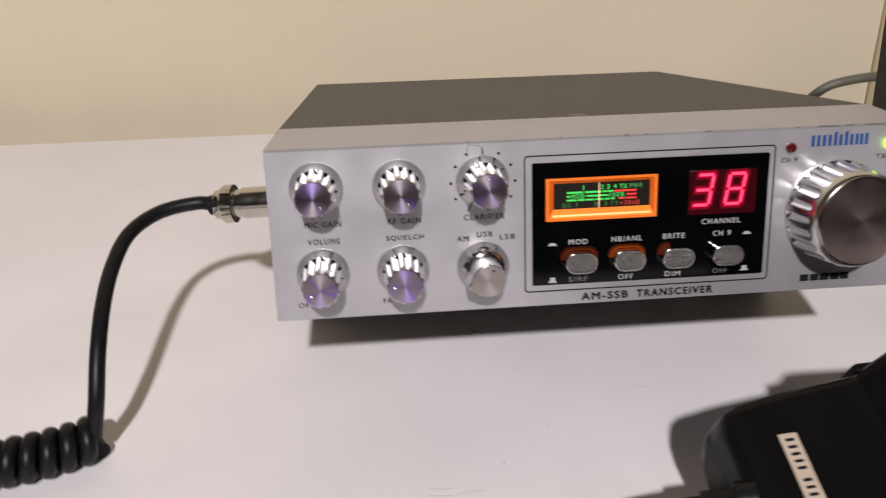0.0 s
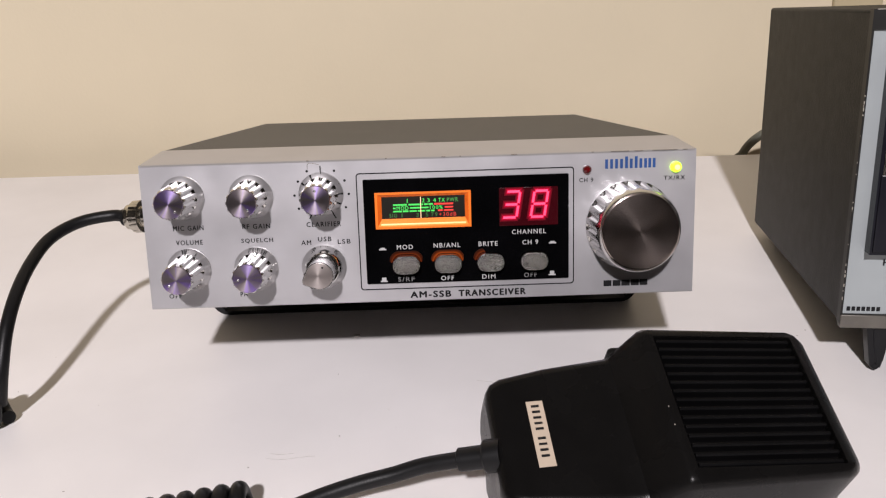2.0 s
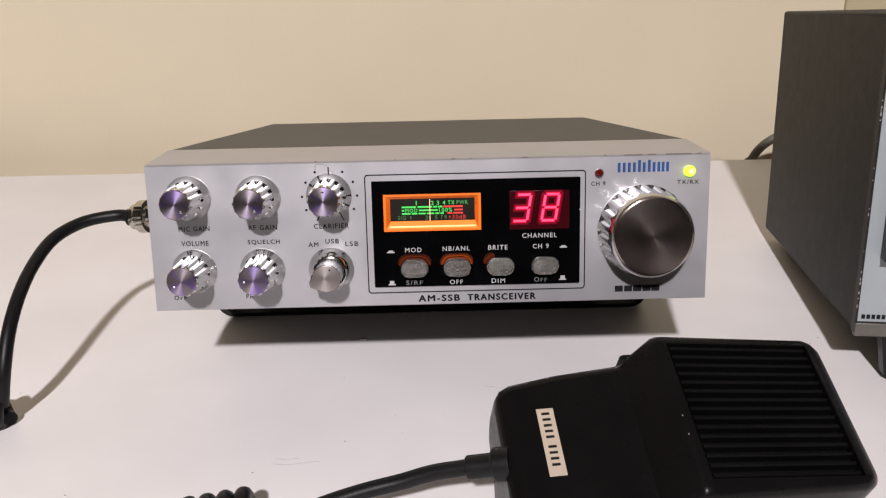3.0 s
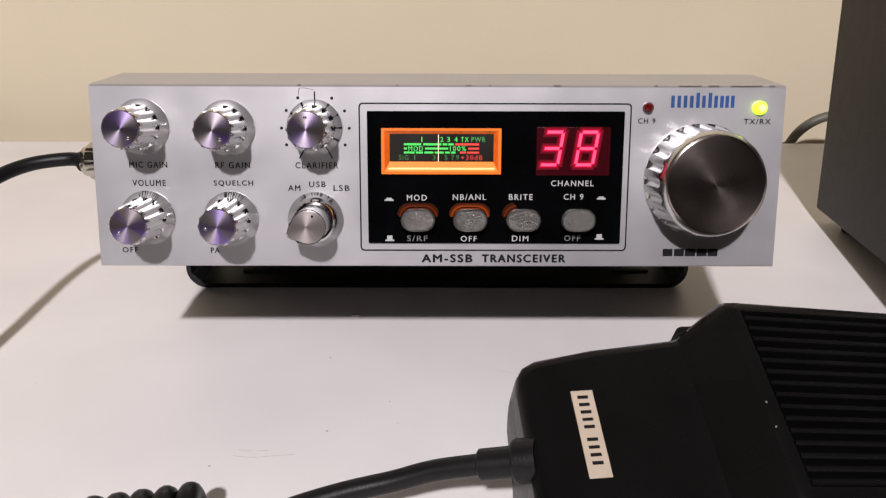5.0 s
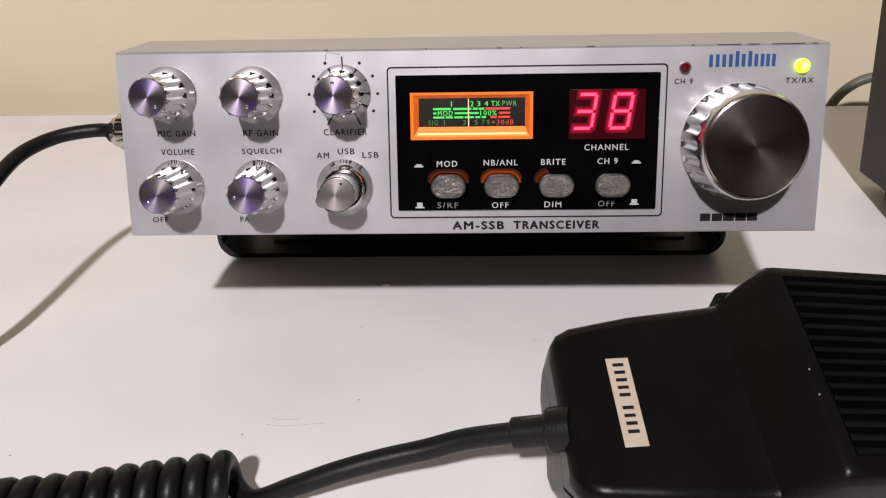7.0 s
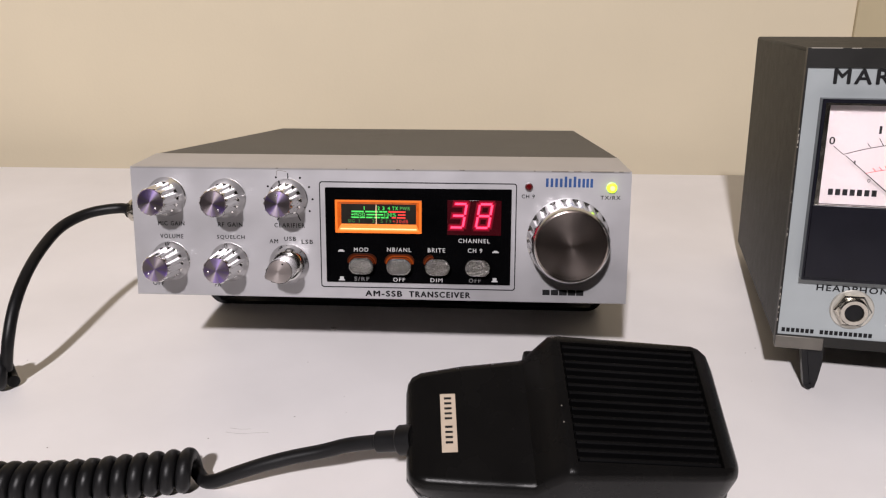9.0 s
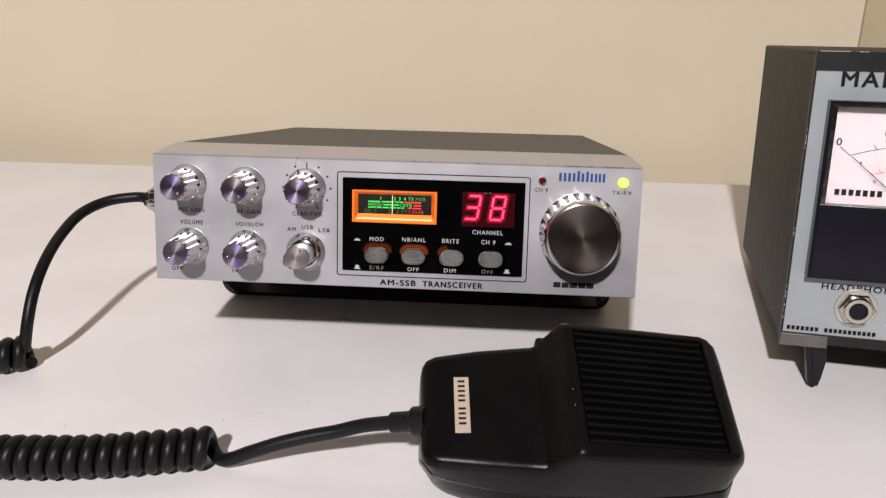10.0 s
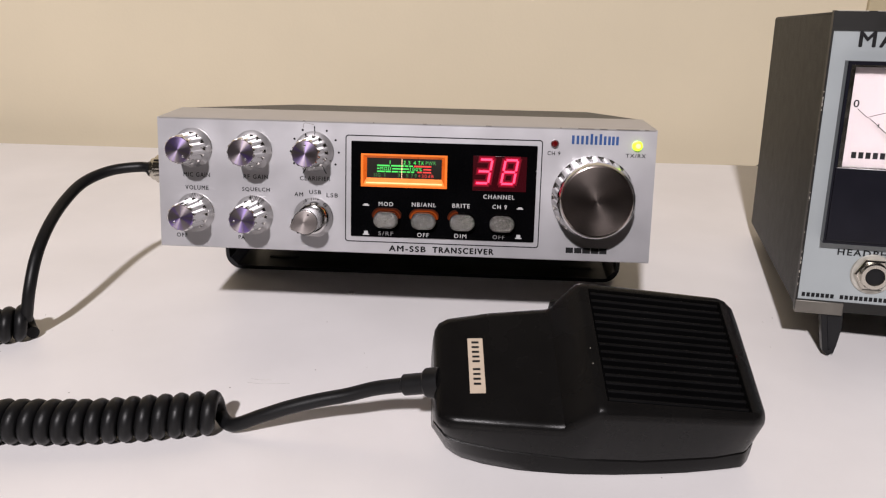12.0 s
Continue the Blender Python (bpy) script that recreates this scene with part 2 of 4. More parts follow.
def outline(pts, y0, y1, bevel=0.0, bm=None, seg=2):
    """A flat outline in x and z, made solid from y0 (front) to y1."""
    bm = bm or bmesh.new()
    FLAT.add(id(bm))
    front = [bm.verts.new((x, y0, z)) for x, z in pts]
    back = [bm.verts.new((x, y1, z)) for x, z in pts]
    f = bm.faces.new(front)
    bm.faces.new(back[::-1])
    n = len(pts)
    for i in range(n):
        bm.faces.new((front[i], back[i], back[(i + 1) % n], front[(i + 1) % n]))
    if bevel:
        bmesh.ops.bevel(bm, geom=list(f.edges), offset=bevel, segments=seg, affect="EDGES", profile=0.5)
    return bm


def round_rect(x0, x1, z0, z1, r, n=5):
    pts = []
    for cx, cz, a0 in ((x1 - r, z1 - r, 0), (x0 + r, z1 - r, 90), (x0 + r, z0 + r, 180), (x1 - r, z0 + r, 270)):
        for i in range(n + 1):
            a = radians(a0 + 90 * i / n)
            pts.append((cx + r * math.cos(a), cz + r * math.sin(a)))
    return pts


def ring_frame(outer, inner, y0, y1):
    """A flat frame between two outlines of as many points."""
    bm = bmesh.new()
    rows = [[bm.verts.new((x, y, z)) for x, z in pts] for pts, y in ((outer, y1), (outer, y0), (inner, y0), (inner, y1))]
    n = len(outer)
    for a, b in zip(rows, rows[1:]):
        for i in range(n):
            bm.faces.new((a[i], a[(i + 1) % n], b[(i + 1) % n], b[i]))
    return bm


def lathe(profile, seg=40, flute=None, axis="-y"):
    """Rings of (radius, height, fluted) turned round an axis; height runs out of the panel."""
    bm = bmesh.new()
    rings = []
    for r, h, *fl in profile:
        ring = []
        for i in range(seg):
            a = 2 * math.pi * i / seg
            rr = r
            if flute and fl and fl[0]:
                count, depth = flute
                rr = r - depth * (0.5 + 0.5 * math.cos(count * a)) ** 1.6
            p = (rr * math.cos(a), -h, rr * math.sin(a))
            if axis == "z":
                p = (rr * math.cos(a), rr * math.sin(a), h)
            if axis == "x":
                p = (-h, rr * math.cos(a), rr * math.sin(a))
            ring.append(bm.verts.new(p))
        rings.append(ring)
    for a, b in zip(rings, rings[1:]):
        for i in range(seg):
            bm.faces.new((a[i], a[(i + 1) % seg], b[(i + 1) % seg], b[i]))
    bm.faces.new(rings[0])
    bm.faces.new(rings[-1])
    return bm


def smooth_path(pts, per=10):
    """A smooth line through the points (Catmull-Rom)."""
    p = [Vector(a) for a in pts]
    p = [2 * p[0] - p[1]] + p + [2 * p[-1] - p[-2]]
    out = []
    for i in range(1, len(p) - 2):
        for k in range(per):
            t = k / per
            out.append(0.5 * (2 * p[i] + (p[i + 1] - p[i - 1]) * t + (2 * p[i - 1] - 5 * p[i] + 4 * p[i + 1] - p[i + 2]) * t * t
                              + (3 * p[i] - p[i - 1] - 3 * p[i + 1] + p[i + 2]) * t ** 3))
    out.append(p[-2])
    return out


def sweep(path, radius, seg=12, bm=None):
    bm = bm or bmesh.new()
    normal = Vector((0, 0, 1))
    rings = []
    for i, c in enumerate(path):
        tangent = (path[min(i + 1, len(path) - 1)] - path[max(i - 1, 0)]).normalized()
        if abs(tangent.dot(normal)) > 0.98:
            normal = tangent.orthogonal()
        normal = (normal - tangent * normal.dot(tangent)).normalized()
        side = tangent.cross(normal)
        r = radius(i / (len(path) - 1)) if callable(radius) else radius
        rings.append([bm.verts.new(c + r * (math.cos(2 * math.pi * k / seg) * normal + math.sin(2 * math.pi * k / seg) * side)) for k in range(seg)])
    for a, b in zip(rings, rings[1:]):
        for k in range(seg):
            bm.faces.new((a[k], a[(k + 1) % seg], b[(k + 1) % seg], b[k]))
    bm.faces.new(rings[0])
    bm.faces.new(rings[-1])
    return bm


def lettering(word, x0, x1, z0, z1, material, parent, y=-0.0001, name="lettering", bold=0.025, turn=None):
    """A word set to fill x0..x1 and z0..z1 on a panel that faces -y."""
    cu = bpy.data.curves.new(name, "FONT")
    cu.body, cu.size, cu.resolution_u, cu.space_character = word, 1.0, 3, 1.24
    tmp = bpy.data.objects.new(name, cu)
    scene.collection.objects.link(tmp)
    bpy.context.view_layer.update()
    me = bpy.data.meshes.new_from_object(tmp.evaluated_get(bpy.context.evaluated_depsgraph_get()))
    bpy.data.objects.remove(tmp)
    co = np.array([v.co for v in me.vertices])
    lo, hi = co.min(0), co.max(0)
    for v in me.vertices:
        v.co = (x0 + (v.co.x - lo[0]) / (hi[0] - lo[0]) * (x1 - x0), y, z0 + (v.co.y - lo[1]) / (hi[1] - lo[1]) * (z1 - z0))
    if bold:
        bm = bmesh.new()
        bm.from_mesh(me)
        faces = bm.faces[:]
        for k, (dx, dz) in enumerate(((-bold, 0), (bold, 0), (0, -0.7 * bold), (0, 0.7 * bold))):
            extra = bmesh.ops.duplicate(bm, geom=faces)["geom"]
            for v in {v for f in extra if isinstance(f, bmesh.types.BMFace) for v in f.verts}:
                v.co += Vector((dx, 0, dz)) * (z1 - z0) + Vector((0, -0.00001 * (k + 1), 0))
        bm.to_mesh(me)
        bm.free()
    me.materials.clear()
    me.materials.append(material)
    ob = new(name, me)
    ob.parent = parent
    if turn is not None:
        ob.matrix_basis = turn
    return ob


def bars(widths, gap, x0, z0, z1, material, parent, y=-0.0001, name="printed_bars", shapes=None, turn=None):
    """A row of plain upright bars in place of writing."""
    bm = bmesh.new()
    x = x0
    for i, w in enumerate(widths):
        if w > 0:
            top = z1 if not shapes else z0 + (z1 - z0) * shapes[i]
            box(x, x + w, y, y + 0.00008, z0, top, bm=bm)
        x += abs(w) + gap
    return part(name, bm, material, parent, smooth=False, at=turn)


MM = 0.001

# ---------- room ----------
WALL_TURN = pose(0, 0.392, 0)
bm = box(-1.9, 1.9, 0, 0.12, -0.75, CEILING_Z)
tagged(part("wall_north", bm, WALL, at=WALL_TURN, smooth=False), "plain cream painted wall behind the desk", "wall", kind="structure")
bm = box(0.331, 0.371, -0.004, 0.001, -0.75, CEILING_Z, 0.002)
tagged(part("trim", bm, TRIM, at=WALL_TURN), "narrow olive-beige upright trim on the cream wall", "trim", kind="structure")
# Room shell out of view, darkened to limit fill light on the desk.
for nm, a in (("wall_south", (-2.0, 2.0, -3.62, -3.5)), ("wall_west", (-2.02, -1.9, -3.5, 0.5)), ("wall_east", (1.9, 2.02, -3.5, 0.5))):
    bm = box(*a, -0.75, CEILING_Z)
    tagged(part(nm, bm, WALL_DIM if nm == "wall_south" else WALL_SIDE, smooth=False), "unseen room wall coloured dark to limit bounce light", "wall", kind="structure")
bm = box(-2.0, 2.0, -3.6, 0.6, CEILING_Z, CEILING_Z + 0.1)
tagged(part("ceiling", bm, CEIL, smooth=False), "unseen ceiling coloured dark to limit bounce light", "ceiling", kind="structure")
bm = box(-2.0, 2.0, -3.6, 0.6, -0.85, -0.75)
tagged(part("floor", bm, FLOOR, smooth=False), "unseen floor coloured dark brown to limit bounce light", "floor", kind="structure")

# hanging lamp behind the camera that lights the desk
lamp_thing = thing("pendant_lamp", Matrix.Translation((LAMP_AT.x, LAMP_AT.y, CEILING_Z)), "small dark pendant lamp hanging from the ceiling", "lamp")
part("cord", lathe([(0.003, -0.30), (0.003, 0.0)], 10, axis="z"), RUBBER, lamp_thing)
part("rose", lathe([(0.045, -0.02), (0.05, 0.0)], 28, axis="z"), BRACKET, lamp_thing)
bm = lathe([(0.058, 0.004), (0.062, 0.004), (0.060, 0.055), (0.025, 0.075), (0.006, 0.080)], 36, axis="z")
part("shade", bm, BRACKET, lamp_thing, at=Matrix.Translation((0, 0, LAMP_AT.z - CEILING_Z)) @ (Vector((0, 0, -1)).rotation_difference(Vector((0.0, 0.05, 0)) - LAMP_AT).to_matrix().to_4x4()))

# desk
desk = thing("desk", Matrix.Identity(4), "white laminate desk with a smooth worn top", "desk")
part("desktop", box(-0.95, 0.95, -0.42, 0.3370, -0.025, 0.0, 0.002), DESK, desk)
for x in (-0.9, 0.9):
    for y in (-0.37, 0.30):
        part("leg", box(x - 0.025, x + 0.025, y - 0.025, y + 0.025, -0.75, -0.025, 0.003), DESK, desk)

# ---------- transceiver ----------
RADIO_AT = pose(0, 0, 0.0955, -10, 0, 0)
radio = thing("cb_radio", RADIO_AT, "silver-faced vintage transceiver with chrome knobs and lit display", "radio")
# face plate with a sloping top strip
H = 0.0525
prof = [(0.0, -H), (0.0, -0.0006), (0.0006, 0.0), (0.0200, 0.0036), (0.0215, 0.0037), (0.0215, -H), (0.0006, -H - 0.0004)]
bm = bmesh.new()
sides = []
for sx in (-1, 1):
    row = []
    for y, z in prof:
        inset = 0.0 if z < 0.0005 else 0.0028
        row.append(bm.verts.new((sx * (0.1 - inset), y, z)))
    sides.append(row)
n = len(prof)
for i in range(n):
    bm.faces.new((sides[0][i], sides[0][(i + 1) % n], sides[1][(i + 1) % n], sides[1][i]))
bm.faces.new(sides[0])
bm.faces.new(sides[1][::-1])
bmesh.ops.bevel(bm, geom=[e for e in bm.edges if e.verts[0].co.x * e.verts[1].co.x > 0 and e.verts[0].co.y < 0.0007 and e.verts[1].co.y < 0.0007 and abs(e.verts[0].co.z - e.verts[1].co.z) > 0.01],
                offset=0.0006, segments=2, affect="EDGES")
FLAT.add(id(bm))
part("face_plate", bm, SILVER, radio, "satin silver metal front panel")
# case behind it
bm = bmesh.new()
cs = [(0.0212, -H + 0.002), (0.0212, 0.0035), (0.2334, 0.0040), (0.2334, -H + 0.002)]
rows = [[bm.verts.new((sx * 0.0985, y, z)) for y, z in cs] for sx in (-1, 1)]
for i in range(4):
    bm.faces.new((rows[0][i], rows[0][(i + 1) % 4], rows[1][(i + 1) % 4], rows[1][i]))
bm.faces.new(rows[0])
bm.faces.new(rows[1][::-1])
bmesh.ops.bevel(bm, geom=bm.edges[:], offset=0.0012, segments=2, affect="EDGES")
FLAT.add(id(bm))
part("case", bm, CASE, radio, "dark brown-grey painted metal case")
part("screw", lathe([(0.0036, -0.0006), (0.0036, 0.0001), (0.0028, 0.0004), (0.0010, 0.0005)], 20, axis="z"), FLANGE, radio, "small grey case screw", at=(0.0005, 0.0275, 0.0032))
for x in (-0.08, 0.08):
    part("rubber_foot", lathe([(0.006, -0.0045), (0.006, 0.0005)], 18, axis="z"), RUBBER, radio, at=(x, 0.222, -H + 0.002))

# panel lettering
TEXTS = [("MIC GAIN", -89.5, -78.6, -22.9, 1.75), ("RF GAIN", -64.6, -54.6, -23.0, 1.75), ("CLARIFIER", -41.4, -29.0, -23.0, 1.75),
         ("VOLUME", -88.9, -79.3, -28.2, 1.75), ("SQUELCH", -65.3, -53.9, -28.3, 1.75), ("AM", -43.7, -40.2, -29.6, 1.65),
         ("USB", -37.6, -32.8, -28.5, 1.65), ("LSB", -30.5, -25.9, -29.6, 1.65), ("OFF", -93.1, -88.6, -48.0, 1.6), ("PA", -67.1, -64.6, -48.1, 1.6),
         ("CH 9", 57.6, 62.6, -10.0, 1.5), ("TX/RX", 88.2, 95.9, -10.1, 1.5)]
for w, a, b, z, h in TEXTS:
    lettering(w, a * MM, b * MM, (z - h / 2) * MM, (z + h / 2) * MM, BLACK_INK, radio)
lettering("AM-SSB", -4.7 * MM, 10.1 * MM, -51.6 * MM, -49.3 * MM, BLACK_INK, radio, bold=0.075)
lettering("TRANSCEIVER", 13.1 * MM, 37.7 * MM, -51.6 * MM, -49.3 * MM, BLACK_INK, radio, bold=0.075)
# maker's mark and model mark as plain bars
for a, up in ((66.9, 0), (68.7, 0), (70.5, 0), (72.3, 0), (74.1, 1), (75.8, 0), (77.6, 1), (79.3, 0), (81.0, 0), (82.5, 0), (84.1, 0)):
    part("maker_mark", box(a * MM, (a + 1.0) * MM, -0.0001, 0.00005, -6.2 * MM, (-2.0 if up else -2.8) * MM), BLUE_INK, radio, "solid blue printed bar", smooth=False)
for a, b in ((66.7, 69.6), (70.1, 73.0), (73.3, 76.4), (76.8, 79.8), (80.1, 83.0)):
    part("model_mark", box(a * MM, b * MM, -0.0001, 0.00005, -49.7 * MM, -47.5 * MM), BLACK_INK, radio, "solid black printed block", smooth=False)
# small worn spots along the upper front edge
for x, w in ((-40.2, 0.9), (-12.0, 0.5), (8.0, 1.5), (14.5, 0.6), (33.0, 2.2), (62.0, 0.8), (69.0, 6.5), (77.5, 3.0), (84.0, 9.0), (95.0, 1.6)):
    part("worn_spot", box(x * MM, (x + w) * MM, -0.00006, 0.0006, -0.00012, 0.00008, 0.00003), WORN, radio, "worn brownish spot on the edge")
path = smooth_path([(-0.0400, -0.00003, -0.0030), (-0.0398, -0.00003, -0.0012), (-0.0386, -0.00003, -0.0009), (-0.0358, -0.00003, -0.0014)], 5)
part("scratch", sweep(path, 0.00010, 6), WORN, radio, "thin curled scratch in the silver finish")
# clarifier scale
for x, z in ((-40.2, -3.7), (-30.5, -3.8), (-43.6, -7.3), (-26.9, -7.4), (-45.1, -12.3), (-25.6, -12.3), (-43.8, -17.1), (-26.9, -17.1)):
    part("scale_dot", lathe([(0.00045, 0.0), (0.00045, 0.0001)], 12), BLACK_INK, radio, at=(x * MM, 0, z * MM))
for x0, z0, x1, z1 in ((-35.4, -1.9, -35.4, -4.2), (-40.2, -21.0, -39.0, -19.0), (-30.6, -21.0, -31.7, -19.0)):
    d = Vector((x1 - x0, 0, z1 - z0)) * MM
    s = d.cross(Vector((0, 1, 0))).normalized() * 0.0002
    a, b = Vector((x0 * MM, 0, z0 * MM)), Vector((x1 * MM, 0, z1 * MM))
    part("scale_tick", outline([((a + s).x, (a + s).z), ((b + s).x, (b + s).z), ((b - s).x, (b - s).z), ((a - s).x, (a - s).z)], -0.0001, 0.0), BLACK_INK, radio, smooth=False)
# bordered black display
part("border_line", ring_frame(round_rect(-22.9 * MM, 55.7 * MM, -48.2 * MM, -5.0 * MM, 0.0012), round_rect(-22.5 * MM, 55.3 * MM, -47.8 * MM, -5.4 * MM, 0.0009), -0.00012, 0.0), BLACK_INK, radio, smooth=False)
X0, X1, Z0, Z1 = -20.5 * MM, 53.7 * MM, -45.9 * MM, -7.3 * MM
panel = part("display_panel", outline(round_rect(X0, X1, Z0, Z1, 0.0004, 2), -0.0007, 0.0, 0.00025), BLACK_GLOSS, radio, "glossy black acrylic display panel")
PY = -0.0008
for w, a, b, z in (("CHANNEL", 32.9, 45.3, -28.0), ("MOD", -9.1, -3.3, -32.3), ("NB/ANL", 4.3, 14.0, -32.1), ("BRITE", 20.7, 27.6, -32.05), ("CH 9", 36.7, 42.4, -31.95),
                   ("S/RF", -9.1, -3.1, -44.3), ("OFF", 6.7, 11.4, -44.4), ("DIM", 21.8, 26.6, -44.3), ("OFF", 37.2, 41.9, -44.2)):
    lettering(w, a * MM, b * MM, (z - 0.83) * MM, (z + 0.83) * MM, GREY_DIM if w == "S/RF" or (w == "OFF" and a > 30) else GREY_INK, panel, y=PY, bold=0.02)
for x, z, out in ((-14.3, -32.7, 0), (-14.2, -44.3, 1), (47.7, -32.2, 0), (47.5, -43.8, 1)):
    bm = box((x - 1.3) * MM, (x + 1.3) * MM, PY, PY + 0.0001, (z - 0.55 - 0.3 * out) * MM, (z - 0.1 - 0.3 * out) * MM)
    box((x - 0.8) * MM, (x + 0.8) * MM, PY, PY + 0.0001, (z - 0.1 - 0.3 * out) * MM, (z + 0.35 + 0.45 * out) * MM, bm=bm)
    part("button_symbol", bm, GREY_INK, panel, smooth=False)
# lit meter window
mx0, mx1, mz0, mz1 = -16.4 * MM, 18.2 * MM, -25.4 * MM, -12.2 * MM
O0 = [(mx0, mz0), (mx1, mz0), (mx1, mz1), (mx0, mz1)]
O1 = [(mx0 + 0.0009, mz0 + 0.0008), (mx1 - 0.0009, mz0 + 0.0008), (mx1 - 0.0009, mz1 - 0.0007), (mx0 + 0.0009, mz1 - 0.0007)]
O2 = [(mx0 + 0.0024, mz0 + 0.0036), (mx1 - 0.0022, mz0 + 0.0036), (mx1 - 0.0022, mz1 - 0.0016), (mx0 + 0.0024, mz1 - 0.0016)]
meter = part("meter_window", ring_frame(O0, O1, -0.0013, -0.0004), ORANGE, radio, "glowing orange meter surround", smooth=False)
# Backlight falloff is put into emission: brightest below, dimmer at sides, dimmest on top.
for k in range(4):
    bm = bmesh.new()
    q = [(O1[k], -0.00125), (O1[(k + 1) % 4], -0.00125), (O2[(k + 1) % 4], -0.0009), (O2[k], -0.0009)]
    bm.faces.new([bm.verts.new((p[0], y, p[1])) for p, y in q])
    bmesh.ops.solidify(bm, geom=bm.faces[:], thickness=-0.0002)
    part("sloped_side", bm, (ORANGE_HOT, ORANGE_SIDE, ORANGE_TOP, ORANGE_SIDE)[k], meter, smooth=False)
part("lit_ledge", box(mx0 + 0.0020, mx1 - 0.0019, -0.0014, -0.0011, mz0 + 0.0013, mz0 + 0.0019, 0.0001), ORANGE_EDGE, meter)
part("dial_plate", box(mx0 + 0.0022, mx1 - 0.0020, -0.00085, -0.00065, mz0 + 0.0034, mz1 - 0.0014), DIAL, meter, smooth=False)
DY = -0.0009
def dash(a, b, z, h, m, nm="scale_bar"):
    part(nm, box(a * MM, b * MM, DY - 0.00003, DY + 0.00003, (z - h / 2) * MM, (z + h / 2) * MM), m, meter, smooth=False)
for a, b, m in ((-9.9, -4.9, GREEN), (-4.3, 0.9, GREEN), (1.3, 2.6, GREEN), (2.9, 4.5, GREEN), (4.9, 11.8, RED)):
    dash(a, b, -16.8, 0.6, m)
for a, b, m in ((-9.9, -9.0, GREEN), (-3.8, 2.9, GREEN), (8.7, 11.8, RED)):
    dash(a, b, -18.0, 0.55, m)
for a, b, m in ((-9.9, -6.8, GREEN), (-6.4, -4.4, GREEN), (-4.0, -1.4, GREEN), (-1.0, 1.6, GREEN), (2.0, 3.4, GREEN), (3.8, 5.0, GREEN), (6.3, 8.0, RED), (8.4, 11.8, RED)):
    dash(a, b, -19.15, 0.55, m)
for w, a, b, z, m in (("I", -4.85, -4.6, -15.4, GREEN), ("2", 0.6, 1.5, -15.4, GREEN), ("3", 2.5, 3.4, -15.4, GREEN), ("4", 4.6, 5.6, -15.4, GREEN), ("TX", 6.5, 8.8, -15.4, GREEN), ("PWR", 9.6, 13.6, -15.4, GREEN_DIM),
                      ("MOD", -8.6, -4.4, -18.0, GREEN), ("100%", 3.4, 8.0, -18.0, GREEN), ("SIG", -11.3, -8.6, -20.6, GREEN_FAINT), ("I", -6.9, -6.65, -20.6, GREEN_FAINT), ("3", -1.6, -0.7, -20.6, GREEN_FAINT),
                      ("5", 1.8, 2.7, -20.6, GREEN_FAINT), ("7", 3.8, 4.6, -20.6, GREEN_FAINT), ("9", 5.2, 6.0, -20.6, GREEN_FAINT), ("+30dB", 6.6, 12.8, -20.6, RED_DIM)):
    lettering(w, a * MM, b * MM, (z - 0.7) * MM, (z + 0.7) * MM, m, meter, y=DY, bold=0.012)
part("needle", box(-0.05 * MM, 0.18 * MM, -0.00125, -0.0011, -21.8 * MM, -14.0 * MM), NEEDLE, meter, smooth=False)
# two-digit channel display
led = part("channel_display", box(28.4 * MM, 49.7 * MM, -0.0010, -0.0004, -25.7 * MM, -11.8 * MM, 0.0001), RED_FILTER, radio, "dark red channel display showing 38")
SL = math.tan(radians(9))
def digit(x, segs):
    w, h, t = 5.7, 10.2, 0.80
    z0 = -23.0
    lay = {"a": (0.75, h - t, w - 0.55, h), "g": (0.75, h / 2 - t / 2, w - 0.75, h / 2 + t / 2), "d": (0.55, 0, w - 0.75, t),
           "f": (0, h / 2 + 0.5, t, h - 0.75), "b": (w - t, h / 2 + 0.5, w, h - 0.75), "e": (0, 0.75, t, h / 2 - 0.5), "c": (w - t, 0.75, w, h / 2 - 0.5)}
    for s in segs:
        a, b, c, d = lay[s]
        # Wider, dimmer copies behind each segment imitate its glow.
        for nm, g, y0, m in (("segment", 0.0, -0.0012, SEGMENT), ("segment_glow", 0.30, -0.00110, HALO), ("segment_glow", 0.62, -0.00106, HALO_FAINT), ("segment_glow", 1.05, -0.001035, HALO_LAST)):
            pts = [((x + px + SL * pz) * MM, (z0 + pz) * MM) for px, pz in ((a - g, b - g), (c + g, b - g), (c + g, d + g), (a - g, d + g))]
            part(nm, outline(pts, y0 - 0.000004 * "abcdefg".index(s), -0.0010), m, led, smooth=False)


digit(29.2, "abcdg")
digit(39.3, "abcdefg")
